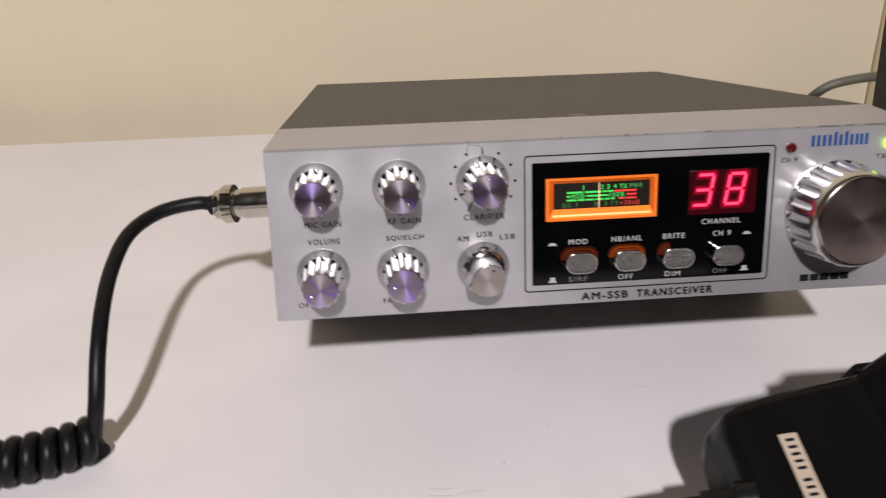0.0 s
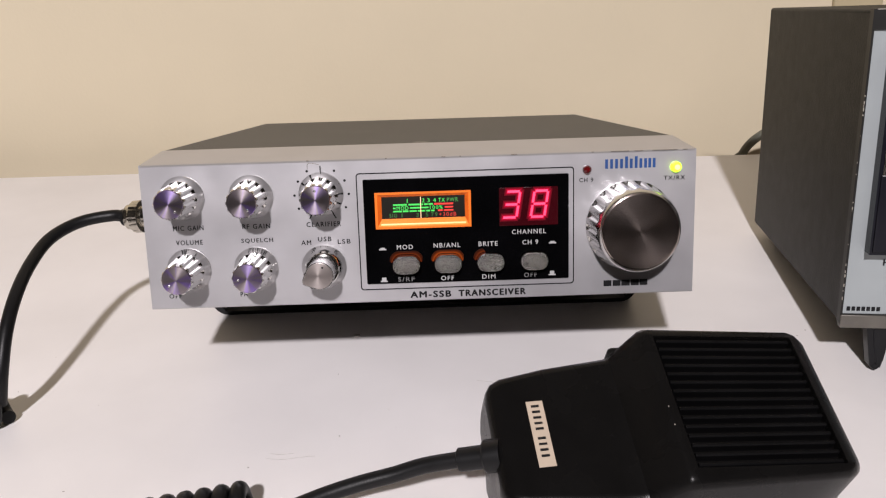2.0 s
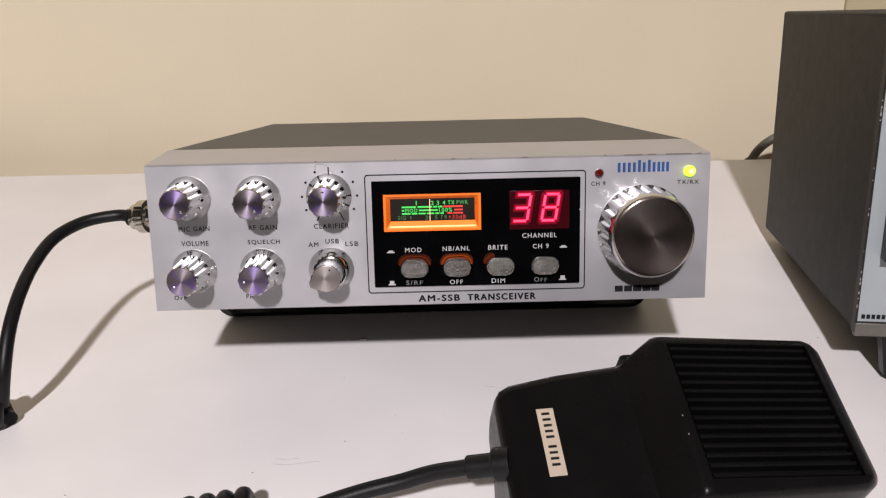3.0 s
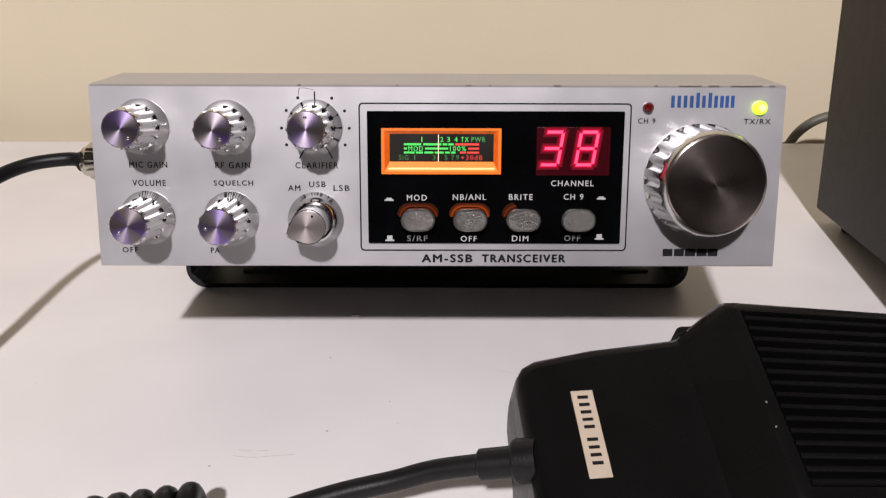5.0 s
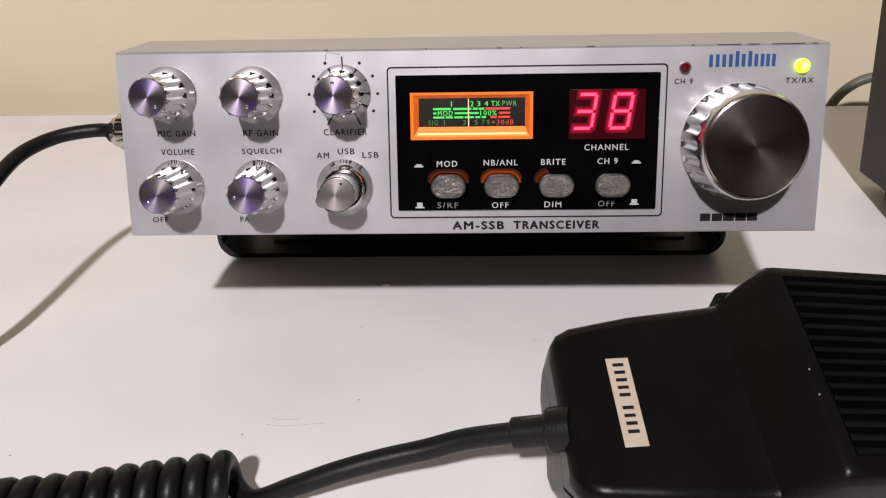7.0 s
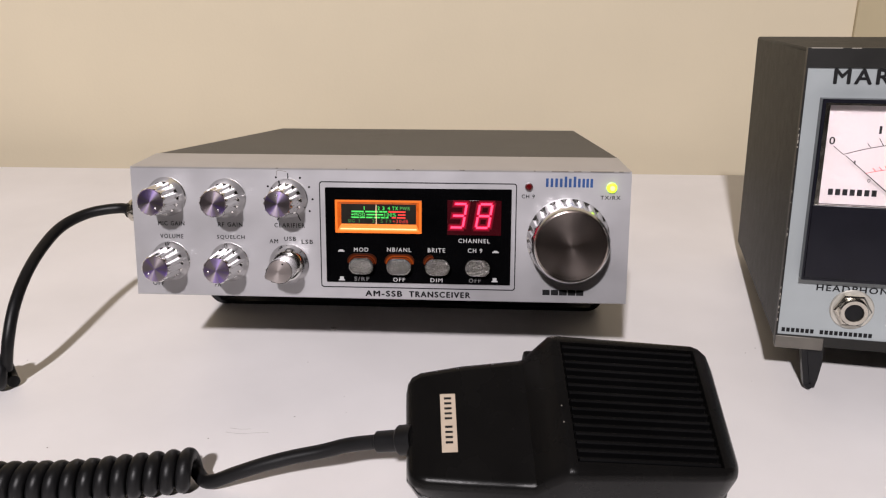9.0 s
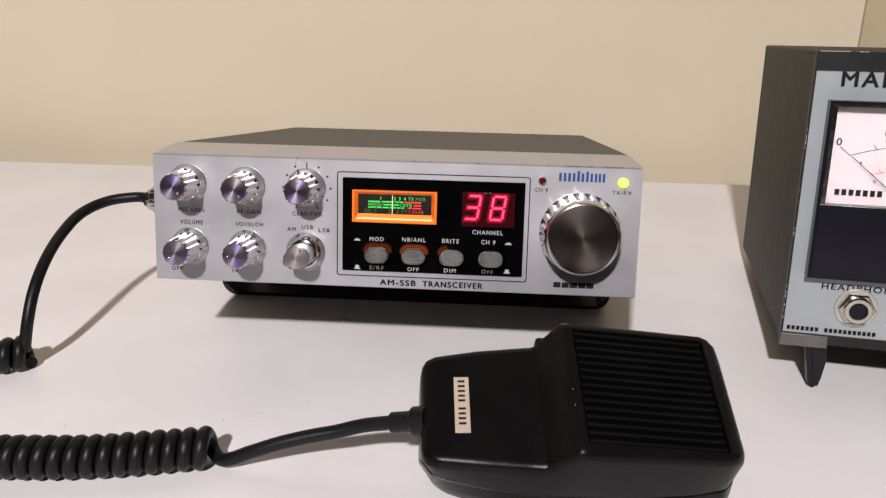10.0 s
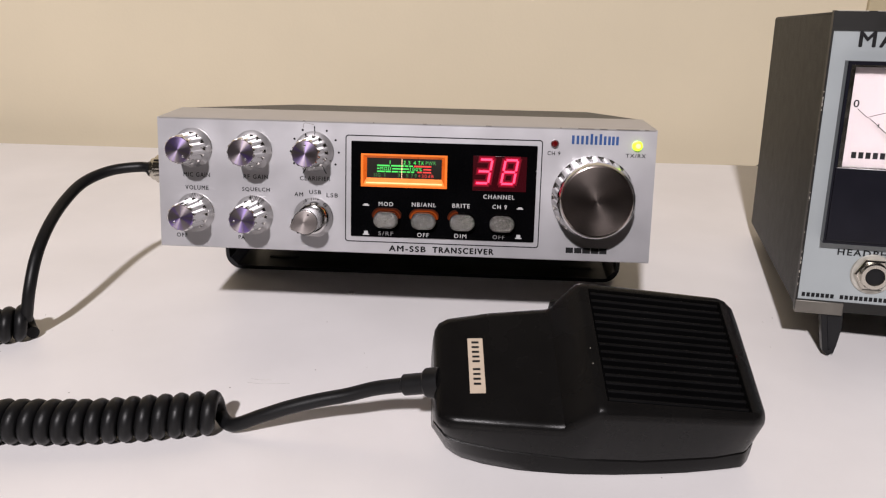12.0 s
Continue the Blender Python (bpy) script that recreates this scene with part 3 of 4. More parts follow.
# push buttons
for x in (-5.8, 9.3, 24.8, 40.7):
    b = part("push_button", outline(round_rect((x - 4.9) * MM, (x + 4.9) * MM, -41.7 * MM, -35.2 * MM, 0.0031, 7), -0.0046, -0.0005, 0.0006), BUTTON, radio, "sparkling silver oblong push button")
    part("button_rim", ring_frame(round_rect((x - 5.5) * MM, (x + 5.5) * MM, -42.2 * MM, -34.6 * MM, 0.0036, 7), round_rect((x - 5.0) * MM, (x + 5.0) * MM, -41.8 * MM, -35.1 * MM, 0.0032, 7), -0.0009, -0.0005), BLACK_GLOSS, b, smooth=False)
    part("button_edge", ring_frame(round_rect((x - 4.8) * MM, (x + 4.8) * MM, -41.6 * MM, -35.3 * MM, 0.0030, 7), round_rect((x - 4.45) * MM, (x + 4.45) * MM, -41.25 * MM, -35.65 * MM, 0.0027, 7), -0.00468, -0.0040), KNOB_CHROME, b, "worn bright button edge", smooth=False)
    part("button_side", ring_frame(round_rect((x - 5.0) * MM, (x + 5.0) * MM, -41.8 * MM, -35.1 * MM, 0.0032, 7), round_rect((x - 4.8) * MM, (x + 4.8) * MM, -41.6 * MM, -35.3 * MM, 0.0030, 7), -0.0042, -0.0006), CHROME, b, "bright chrome button side")
    if x < 30:
        reach = 6.0 if x < 20 else 0.5
        # Painted glow: each band further from the button emits less.
        for k, m in enumerate(GLOW_BANDS_LIT if 5 < x < 15 else GLOW_BANDS):
            edges = []
            for e in (0.15 + 0.32 * k, 0.47 + 0.32 * k):
                edges.append([p for p in round_rect((x - 5.0 - e) * MM, (x + 5.0 + e) * MM, -42.2 * MM, (-35.1 + 1.15 * e) * MM, 0.0034, 9) if p[1] > -38.2 * MM and p[0] < (x + reach) * MM])
            part("lit_collar", outline(edges[0] + edges[1][::-1], -0.0012, -0.0006), m, b, "orange glow painted as a band round the button", smooth=False)
# indicator lamps
part("indicator_lamp", lathe([(0.0016, 0.0), (0.0016, 0.0008), (0.0012, 0.0018), (0.0005, 0.0023)], 20), LED_RED, radio, "unlit dark red indicator lens", at=(0.0603, 0, -0.0062))
part("indicator_lamp", lathe([(0.0020, 0.0), (0.0020, 0.0010), (0.0015, 0.0021), (0.0006, 0.0026)], 20), LED_GREEN, radio, "lit yellow-green indicator lens", at=(0.0924, 0, -0.0062))
part("lamp_core", lathe([(0.0011, 0.0020), (0.0009, 0.0029), (0.0004, 0.0032)], 18), LED_CORE, radio, "bright pale core of the lens", at=(0.0924, 0, -0.0062))


def small_knob(x, z, dot):
    k = part("knob", lathe([(0.0080, 0.0), (0.0080, 0.0005), (0.0077, 0.0009), (0.0071, 0.0021), (0.0066, 0.0032), (0.0064, 0.0038), (0.0064, 0.0040, 1), (0.0062, 0.0060, 1), (0.0057, 0.0150, 1), (0.0055, 0.0160, 1), (0.0051, 0.0164)], 182, (13, 0.0006)),
             CHROME, radio, "fluted chrome knob on a flared skirt", at=(x * MM, 0, z * MM))
    part("knob_cap", lathe([(0.0051, 0.0161), (0.0050, 0.0166), (0.0048, 0.0168), (0.0046, 0.01681), (0.0002, 0.01675)], 48), SPUN, k, "spun aluminium cap with a violet sheen painted into its colour")
    part("pointer_dot", lathe([(0.00055, 0.0167), (0.00045, 0.0169), (0.0002, 0.01702)], 14), KNOB_CHROME, k, at=(0.0032 * math.cos(dot), 0, 0.0032 * math.sin(dot)))


for x, z, dot in ((-85.3, -12.0, -0.9), (-60.7, -12.3, -0.9), (-35.6, -12.1, 1.6), (-85.0, -38.4, -2.5), (-60.6, -38.6, 3.3)):
    small_knob(x, z, dot)
# mode knob with a pointer nose
k = part("mode_knob", lathe([(0.0081, 0.0), (0.0081, 0.0006), (0.0078, 0.0010), (0.0071, 0.0024), (0.0063, 0.0040), (0.0056, 0.0048)], 56), CHROME, radio, "chrome mode knob with a pointed grip", at=(-0.0359, 0, -0.0388))
pts = []
for i in range(40):
    a = 2 * math.pi * i / 40
    r = 0.0050
    da = math.atan2(math.sin(a - 3.55), math.cos(a - 3.55))
    r += 0.0019 * max(0, 1 - abs(da) / 0.55)
    pts.append((r * math.cos(a), r * math.sin(a) * (0.98)))
part("grip", outline(pts, -0.0150, -0.0040, 0.0005), KNOB_CHROME, k)
part("knob_cap", outline([(x * 0.93, z * 0.93) for x, z in pts], -0.0154, -0.0149, 0.0001), SATIN, k, "spun aluminium cap")
part("pointer_dot", lathe([(0.0004, 0.0153), (0.0003, 0.0156)], 12), BLACK_INK, k, at=(0.0012, 0, 0.003))
# channel knob
k = part("channel_knob", lathe([(0.0163, 0.0), (0.0163, 0.0012), (0.0161, 0.0016, 1), (0.0152, 0.0118, 1), (0.0149, 0.0126), (0.0146, 0.0136), (0.0141, 0.0148), (0.0137, 0.0152)], 220, (22, 0.0006)), KNOB_CHROME, radio, "large fluted chrome channel knob", at=(0.0762, 0, -0.0269))
part("knob_cap", lathe([(0.0137, 0.0150), (0.0136, 0.0156), (0.0133, 0.0158), (0.0130, 0.01581), (0.0066, 0.01576), (0.0002, 0.0157)], 72), SPUN_BIG, k, "brushed aluminium knob face")

# microphone socket and plug on the side
INV = RADIO_AT.inverted()
plug = part("side_socket", lathe([(0.0080, -0.001), (0.0080, 0.003), (0.0060, 0.0032), (0.0060, 0.004)], 6, axis="x"), NICKEL, radio, "nickel hexagon socket nut", at=(-0.0985, 0.053, -0.0255))

# mounting bracket: a U of flat steel standing on the desk
def bracket_strip(y0, y1, t=0.0018):
    mid, r, w, top = [], 0.008, 0.1025, 0.060
    mid.append((-w, top))
    for i in range(7):
        a = radians(180 + 15 * i)
        mid.append((-w + r + r * math.cos(a), r + r * math.sin(a) + 0.0))
    for i in range(7):
        a = radians(270 + 15 * i)
        mid.append((w - r + r * math.cos(a), r + r * math.sin(a)))
    mid.append((w, top))
    inner = [((x - math.copysign(t, x)) if abs(x) > w - r * 0.6 else x, z + (t if z < r * 0.7 else 0)) for x, z in mid]
    bm = bmesh.new()
    grid = [[bm.verts.new((x, y, z)) for x, z in row] for row, y in ((mid, y0), (inner, y0), (inner, y1), (mid, y1))]
    m = len(mid)
    for a, b in zip(grid, grid[1:] + grid[:1]):
        for i in range(m - 1):
            bm.faces.new((a[i], a[i + 1], b[i + 1], b[i]))
    for i in (0, m - 1):
        bm.faces.new([g[i] for g in grid])
    return bm
bm = bracket_strip(0.076, 0.131)
bmesh.ops.transform(bm, matrix=INV, verts=bm.verts)
br = part("mounting_bracket", bm, BRACKET, radio, "black steel mounting bracket under the case")
# Bracket slots drawn as flat black patches in place of shaded openings.
for x in (-0.075, 0.082):
    bm = outline(round_rect(x - 0.008, x + 0.008, -0.0012, 0.0012, 0.0011, 4), -0.0002, 0.0002)
    bmesh.ops.transform(bm, matrix=INV @ pose(0, 0.090, 0.0021, -90, 0, 0), verts=bm.verts)
    part("slot", bm, BLACK_INK, br, smooth=False)
for sx in (-1, 1):
    bm = lathe([(0.008, 0.0), (0.008, 0.006), (0.006, 0.008)], 24, axis="x")
    if sx > 0:
        bmesh.ops.scale(bm, vec=(-1, 1, 1), verts=bm.verts)
    bmesh.ops.transform(bm, matrix=INV @ Matrix.Translation((sx * 0.1026, 0.104, 0.048)), verts=bm.verts)
    part("bracket_screw", bm, BRACKET, br)

# ---------- microphone ----------
MIC_AT = pose(0.069, -0.0895, -0.0013, 0, 0, 6.8) @ pose(0, 0, 0, 28.6, 1.5, 0) @ pose(-0.070, 0, 0)
mic = thing("hand_microphone", MIC_AT, "black plastic hand microphone with a ribbed grille lying tilted", "microphone")
#      x     v0    v1    top
ST = [(21.0, 11.5, 41.5, 18.5), (21.6, 8.4, 44.2, 20.8), (23.0, 6.2, 46.0, 22.2), (26.0, 4.8, 47.2, 23.2), (40.0, 3.0, 49.0, 24.4), (59.5, 1.3, 50.6, 25.0), (61.0, 1.2, 50.7, 25.4),
      (68.6, 0.3, 52.4, 36.8), (69.9, 0.2, 52.5, 37.4), (72.2, 0.1, 52.6, 37.2), (119.3, 2.0, 52.2, 30.9), (122.0, 2.8, 51.6, 30.0), (124.6, 4.2, 50.4, 28.0), (126.4, 6.6, 47.8, 25.0)]
# more sections between those, so that the rim runs in a smooth bow
ROWS = sorted({row[0] for row in ST} | {24.4, 28.0, 30.5, 33.5, 37.0, 44.0, 48.5, 54.0, 65.0, 80.0, 88.0, 96.0, 104.0, 112.0, 120.6, 123.4, 125.6})
ST = [(x, *[float(np.interp(x, [row[0] for row in ST], [row[k] for row in ST])) for k in (1, 2, 3)]) for x in ROWS]
G0, G1 = 5.4, 48.6
SEAM = 11.3
# how far the lower rim bows out along the body, from above
SEAM_X = [21.0, 25.0, 29.7, 41.5, 65.0, 88.0, 111.0, 122.7, 126.4]
SEAM_V = [13.0, 7.2, 5.5, 2.8, -0.3, -1.0, 0.3, 2.4, 6.0]
RIM_X = [21.0, 25.5, 29.3, 37.8, 50.0, 66.0, 80.0, 101.0, 116.0, 123.6, 126.4]
RIM_V = [17.0, 12.3, 7.5, 3.5, 0.0, -1.9, -2.4, -2.0, -0.4, 0.9, 3.5]


def rim(x):
    return float(np.interp(x, RIM_X, RIM_V))


def on_desk(x, v):
    """The height in the microphone's own measure at which it meets the desk."""
    row = MIC_AT[2]
    return (0.0001 - row[3] - row[0] * x * MM - row[1] * v * MM) / row[2] / MM


def mic_section(x, v0, v1, top, low, g0, g1):
    r = min(3.2, (top - low) * 0.4)
    out = [(float(np.interp(x, SEAM_X, SEAM_V)), low), (v0 + 0.15, top - r)]
    for i in range(1, 5):
        a = radians(180 - 90 * i / 4)
        out.append((v0 + 0.15 + r + r * math.cos(a), top - r + r * math.sin(a)))
    out.append((max(g0, v0 + 0.2 + r), top))
    out.append((min(g1, v1 - 0.2 - r), top))
    for i in range(0, 4):
        a = radians(90 - 90 * i / 4)
        out.append((v1 - 0.15 - r + r * math.cos(a), top - r + r * math.sin(a)))
    out += [(v1 - 0.15, top - r), (v1, low)]
    return out


bm = bmesh.new()
rings = []
for x, v0, v1, top in ST:
    rings.append([bm.verts.new((x * MM, v * MM, w * MM)) for v, w in mic_section(x, v0, v1, top, SEAM, G0, G1)])
grille_faces = []
for a, b in zip(rings, rings[1:]):
    for i in range(len(a) - 1):
        f = bm.faces.new((a[i], a[i + 1], b[i + 1], b[i]))
        if i == 6 and a[i].co.x > 0.0721 and b[i].co.x < 0.1194:
            grille_faces.append(f)
    bm.faces.new((a[0], b[0], b[-1], a[-1]))
bm.faces.new(rings[0])
bm.faces.new(rings[-1])
sunk = bmesh.ops.extrude_face_region(bm, geom=grille_faces)["geom"]
for v in sunk:
    if isinstance(v, bmesh.types.BMVert):
        v.co.z -= 0.0036
bmesh.ops.delete(bm, geom=[f for f in grille_faces if f.is_valid], context="FACES_ONLY")
bm.normal_update()
body = part("upper_shell", bm, MIC, mic, "matte black plastic upper shell")
# lower shell, bowed underneath
bm = bmesh.new()
rings = []
for x, v0, v1, top in ST:
    v0 = float(np.interp(x, SEAM_X, SEAM_V))
    low, up = rim(x), 1.6 * max(0.0, 26.0 - x)
    sec = [(v0 + 0.9, SEAM + 0.4), (v0 + 0.6, SEAM - 0.5), (v0 - 0.3, SEAM - 0.8), (0.5 * (v0 + low) - 0.5, 0.5 * (SEAM + up + on_desk(x, low))), (low - 0.1, on_desk(x, low) + 1.4 + up), (low + 0.9, on_desk(x, low + 0.9) + 0.2 + up),
           (low + 5.0, on_desk(x, low + 5.0) + up), (max(low + 9.0, v1 - 16.0), -1.0), (v1 - 2.5, 2.6), (v1 - 0.3, 6.0), (v1 - 0.1, SEAM - 0.9), (v1 - 0.6, SEAM - 0.6), (v1 - 0.9, SEAM + 0.4)]
    rings.append([bm.verts.new((x * MM, v * MM, w * MM)) for v, w in sec])
for a, b in zip(rings, rings[1:]):
    for i in range(len(a)):
        bm.faces.new((a[i], a[(i + 1) % len(a)], b[(i + 1) % len(a)], b[i]))
bm.faces.new(rings[0])
bm.faces.new(rings[-1])
part("lower_shell", bm, MIC, mic, "matte black plastic lower shell")
# grille ribs
SLOPE = (30.9 - 37.2) / (119.3 - 72.2)
NR = 15
for i in range(NR):
    v = G0 + 1.3 + (G1 - G0 - 2.6) * i / (NR - 1)
    bm = bmesh.new()
    for xs in ((73.0, 118.5),):
        vs = []
        for x in xs:
            top = 37.2 + SLOPE * (x - 72.2) - 0.5
            for dv, dw in ((-0.75, -3.0), (-0.55, -0.3), (-0.2, 0.0), (0.2, 0.0), (0.55, -0.3), (0.75, -3.0)):
                vs.append(bm.verts.new((x * MM, (v + dv) * MM, (top + dw) * MM)))
        for k in range(5):
            bm.faces.new((vs[k], vs[k + 1], vs[k + 7], vs[k + 6]))
        bm.faces.new(vs[:6])
        bm.faces.new(vs[6:])
    part("grille_rib", bm, GRILLE, body)
for v in (18.5, 24.3):
    part("worn_speck", box(0.0695, 0.0698, v * MM, (v + 0.35) * MM, 0.0372, 0.03745, 0.00005), CHIP, body, "pale worn speck on the ridge")
# label tape with unreadable bars
tape = part("label_tape", box(0.0, 0.0051, -0.0212, 0.0, 0.0, 0.00035, 0.0001), TAPE, mic, "cream label tape with dark printed bars", at=Matrix.Translation((0.0321, 0.0366, 0.0241)) @ pose(0, 0, 0, 0, -2.0, 0))
y = -0.0014
for w in (1.5, 1.5, 1.5, 1.4, 1.5, -0.9, 1.5, 1.4, 1.5, 1.5):
    if w > 0:
        part("dark_mark", box(0.0013, 0.0037, y - w * MM * 0.5, y, 0.0003, 0.0005), BLACK_INK, tape, smooth=False)
    y -= w * MM + 0.00038 if w > 0 else -w * MM + 0.0003
# talk switch on the far side and hanging stud underneath
part("talk_switch", box(0.0615, 0.086, 0.0500, 0.0530, 0.012, 0.026, 0.0012), MIC, mic)
part("hanging_stud", lathe([(0.004, 0.0), (0.004, -0.0095), (0.008, -0.0100), (0.008, -0.0117)], 24, axis="z"), NICKEL, mic, at=(0.075, 0.030, 0.0012))
# strain relief where the cord enters
a, b = Vector((0.0235, 0.0232, 0.0185)), Vector((0.0112, 0.0254, 0.0128))
bm = sweep([a + (b - a) * t for t in (0, 0.36, 0.40, 0.405, 0.7, 0.97, 1.0)], lambda t: (0.0050 if t < 0.2 else 0.0046) if t < 0.4 else (0.0036 if t < 0.9 else 0.0031), 20)
part("strain_relief", bm, RUBBER, mic, "black rubber strain relief sleeve")

# ---------- coiled cord from radio to microphone ----------
cord = thing("coiled_cord", Matrix.Identity(4), "black coiled microphone cord lying on the desk", "cord")
bm = lathe([(0.0056, -0.007), (0.0056, 0.0080), (0.0050, 0.0084), (0.0050, 0.0104), (0.0062, 0.0108), (0.0069, 0.0112), (0.0069, 0.0113, 1), (0.0069, 0.0148, 1), (0.0064, 0.0154), (0.0056, 0.0156), (0.0053, 0.0162), (0.0053, 0.0178), (0.0046, 0.0185), (0.0034, 0.0188)], 120, (20, 0.0002), axis="x")
plug_at = RADIO_AT @ Matrix.Translation((-0.1075, 0.053, -0.0255)) @ pose(0, 0, 0, 0, -3, -10)
part("plug", bm, NICKEL, cord, "nickel screw-on microphone plug", at=plug_at)
pe = plug_at @ Vector((-0.0180, 0, 0))
part("strain_relief", sweep([plug_at @ Vector((-x, 0, 0)) for x in (0.0178, 0.0186, 0.0204, 0.0208)], lambda t: 0.0036 if t < 0.9 else 0.0030, 20), RUBBER, cord)
WIRE, COIL_R, PITCH = 0.0025, 0.0052, 0.00535
stem = smooth_path([pe, (-0.1330, 0.0522, 0.0601), (-0.1453, 0.0474, 0.0591), (-0.1535, 0.0365, 0.0562), (-0.1563, 0.0219, 0.0510), (-0.1565, 0.0064, 0.0444), (-0.1560, -0.0071, 0.0354), (-0.1565, -0.0152, 0.0233), (-0.1595, -0.0160, 0.0100)], 8)
part("cord_stem", sweep(stem, WIRE, 14), RUBBER, cord)
centre = smooth_path([(-0.1565, -0.0108, 0), (-0.1690, -0.0180, 0), (-0.1842, -0.0228, 0), (-0.2100, -0.027, 0), (-0.2600, -0.030, 0), (-0.2980, -0.048, 0), (-0.3000, -0.078, 0), (-0.2600, -0.095, 0), (-0.2000, -0.0960, 0), (-0.1600, -0.0925, 0), (-0.1280, -0.0900, 0), (-0.1085, -0.0885, 0), (-0.0890, -0.0855, 0), (-0.0561, -0.0773, 0)], 60)
length = -sum((b - a).length for a, b in zip(centre, centre[1:]))
helix = []
for i in range(len(centre) - 1):
    a, b = centre[i], centre[i + 1]
    steps = max(1, int((b - a).length / PITCH * 22))
    t = (b - a).normalized()
    side = Vector((-t.y, t.x, 0))
    for k in range(steps):
        c = a + (b - a) * (k / steps)
        ang = 2 * math.pi * ((length + (b - a).length * k / steps) / PITCH + 1.15)
        wob = 1 + 0.03 * noise.noise(Vector((length * 60, 0, 0)))
        helix.append(c + Vector((0, 0, COIL_R + 0.00262)) + COIL_R * wob * (math.cos(ang) * side - math.sin(ang) * Vector((0, 0, 1))))
    length += (b - a).length
while helix[0].z > 0.0031:
    helix.pop(0)
part("coil", sweep(helix, 0.00262, 14), RUBBER, cord)
end = MIC_AT @ Vector((0.0116, 0.0254, 0.0130))
lead = smooth_path([helix[-7], helix[-4], helix[-1], (-0.0515, -0.0782, 0.0034), (-0.0410, -0.0788, 0.0078), (-0.0313, -0.0784, 0.0115), (-0.0210, -0.0776, 0.0144), (-0.0104, -0.0773, 0.0170), (-0.0010, -0.0780, 0.0204), end], 8)
part("cord_lead", sweep(lead, WIRE, 14), RUBBER, cord)

# ---------- field strength meter ----------
METER_AT = pose(0.1655, 0.0057, 0.0206, -4.97, -0.98, -9.75)
mb = thing("test_meter", METER_AT, "boxy dark-cased test meter with pale front plate and dial", "meter")
W, Hm, D = 0.175, 0.1202, 0.161
# case: a wrap with an open front round the plate
bm = box(0.0, W, 0.0022, D, 0.0, Hm, 0.0012)
part("case", bm, METER_CASE, mb, "dark brown-grey textured metal case, edges chipped")
bm = ring_frame([(-0.0002, -0.0002), (W + 0.0002, -0.0002), (W + 0.0002, Hm + 0.0004), (-0.0002, Hm + 0.0004)], [(0.0006, 0.0042), (W - 0.0006, 0.0042), (W - 0.0006, Hm - 0.0070), (0.0006, Hm - 0.0070)], -0.0008, 0.0030)
part("front_lip", bm, METER_LIP, mb, "dark folded case lip with worn corners", smooth=False)
plate = part("front_plate", box(0.0004, W - 0.0004, -0.0002, 0.0024, 0.0040, Hm - 0.0066, 0.0002), METER_PLATE, mb, "pale grey metal front plate")
rng = random.Random(5)
bm = bmesh.new()
for i in range(26):
    z = 0.010 + 0.082 * rng.random() ** 1.7
    s = 0.00010 + 0.00022 * rng.random()
    box(-0.00026, -0.0002 + s, -0.00092, -0.0008 + 0.4 * s, z, z + s * (1.0 + 5.0 * rng.random() ** 2), bm=bm)
box(0.0010, 0.0120, -0.00086, -0.0006, Hm + 0.0002, Hm + 0.00045, bm=bm)
for i in range(5):
    x = 0.014 + 0.03 * rng.random()
    box(x, x + 0.0005 + 0.0010 * rng.random(), -0.00086, -0.0006, Hm + 0.0002, Hm + 0.00045, bm=bm)
part("paint_chips", bm, CHIP, mb, "bare metal chips along the case edge", smooth=False)
lettering("MARK", 0.0103, 0.0368, 0.1073, 0.1129, BLACK_INK, plate, y=-0.0004, bold=0.045)
lettering("HEADPHONES", 0.0136, 0.0456, 0.0243, 0.0269, BLACK_INK, plate, y=-0.0004, bold=0.03)
x = 0.0021
bm = bmesh.new()
for i in range(19):
    if i != 7:
        box(x, x + 0.0013, -0.00045, -0.0002, 0.0054, 0.0071, bm=bm)
    x += 0.00185
part("printed_bars", bm, BLACK_INK, plate, smooth=False)
# dial
F0, F1, FB, FT = 0.0062, 0.096, 0.0301, 0.1020
WB = 0.0609
dial = part("dial_bezel", ring_frame([(F0, FB), (F1, FB), (F1, FT), (F0, FT)], [(F0 + 0.0016, WB), (F1 - 0.0016, WB), (F1 - 0.0016, FT - 0.0016), (F0 + 0.0016, FT - 0.0016)], -0.0058, -0.0001), METER_BLACK, mb, "black plastic dial bezel", smooth=False)
part("lower_cover", box(F0 + 0.0008, F1 - 0.0008, -0.0066, -0.0050, FB + 0.0012, WB + 0.0002, 0.0004), METER_BLACK, dial, "glossy black lower dial cover")
part("dial_paper", box(F0 + 0.001, F1 - 0.001, -0.0016, -0.0012, FB + 0.002, FT - 0.001), PAPER, dial, "white printed dial paper", smooth=False)
pane = part("pane", box(F0 + 0.0024, F1 - 0.0024, -0.0054, -0.0044, WB, FT - 0.0016, 0.0003), CLEAR, dial, "clear dial window")
pane.visible_shadow = False
part("pane_edge", ring_frame([(F0 + 0.0014, WB), (F1 - 0.0014, WB), (F1 - 0.0014, FT - 0.0014), (F0 + 0.0014, FT - 0.0014)], [(F0 + 0.0030, WB + 0.0003), (F1 - 0.0030, WB + 0.0003), (F1 - 0.0030, FT - 0.0022), (F0 + 0.0030, FT - 0.0022)], -0.0060, -0.0052), NICKEL, dial, "pale moulded window edge", smooth=False)
PX, PZ = 0.0505, 0.0524
AX, AZ = 0.0500, -0.0140
QY = -0.00175


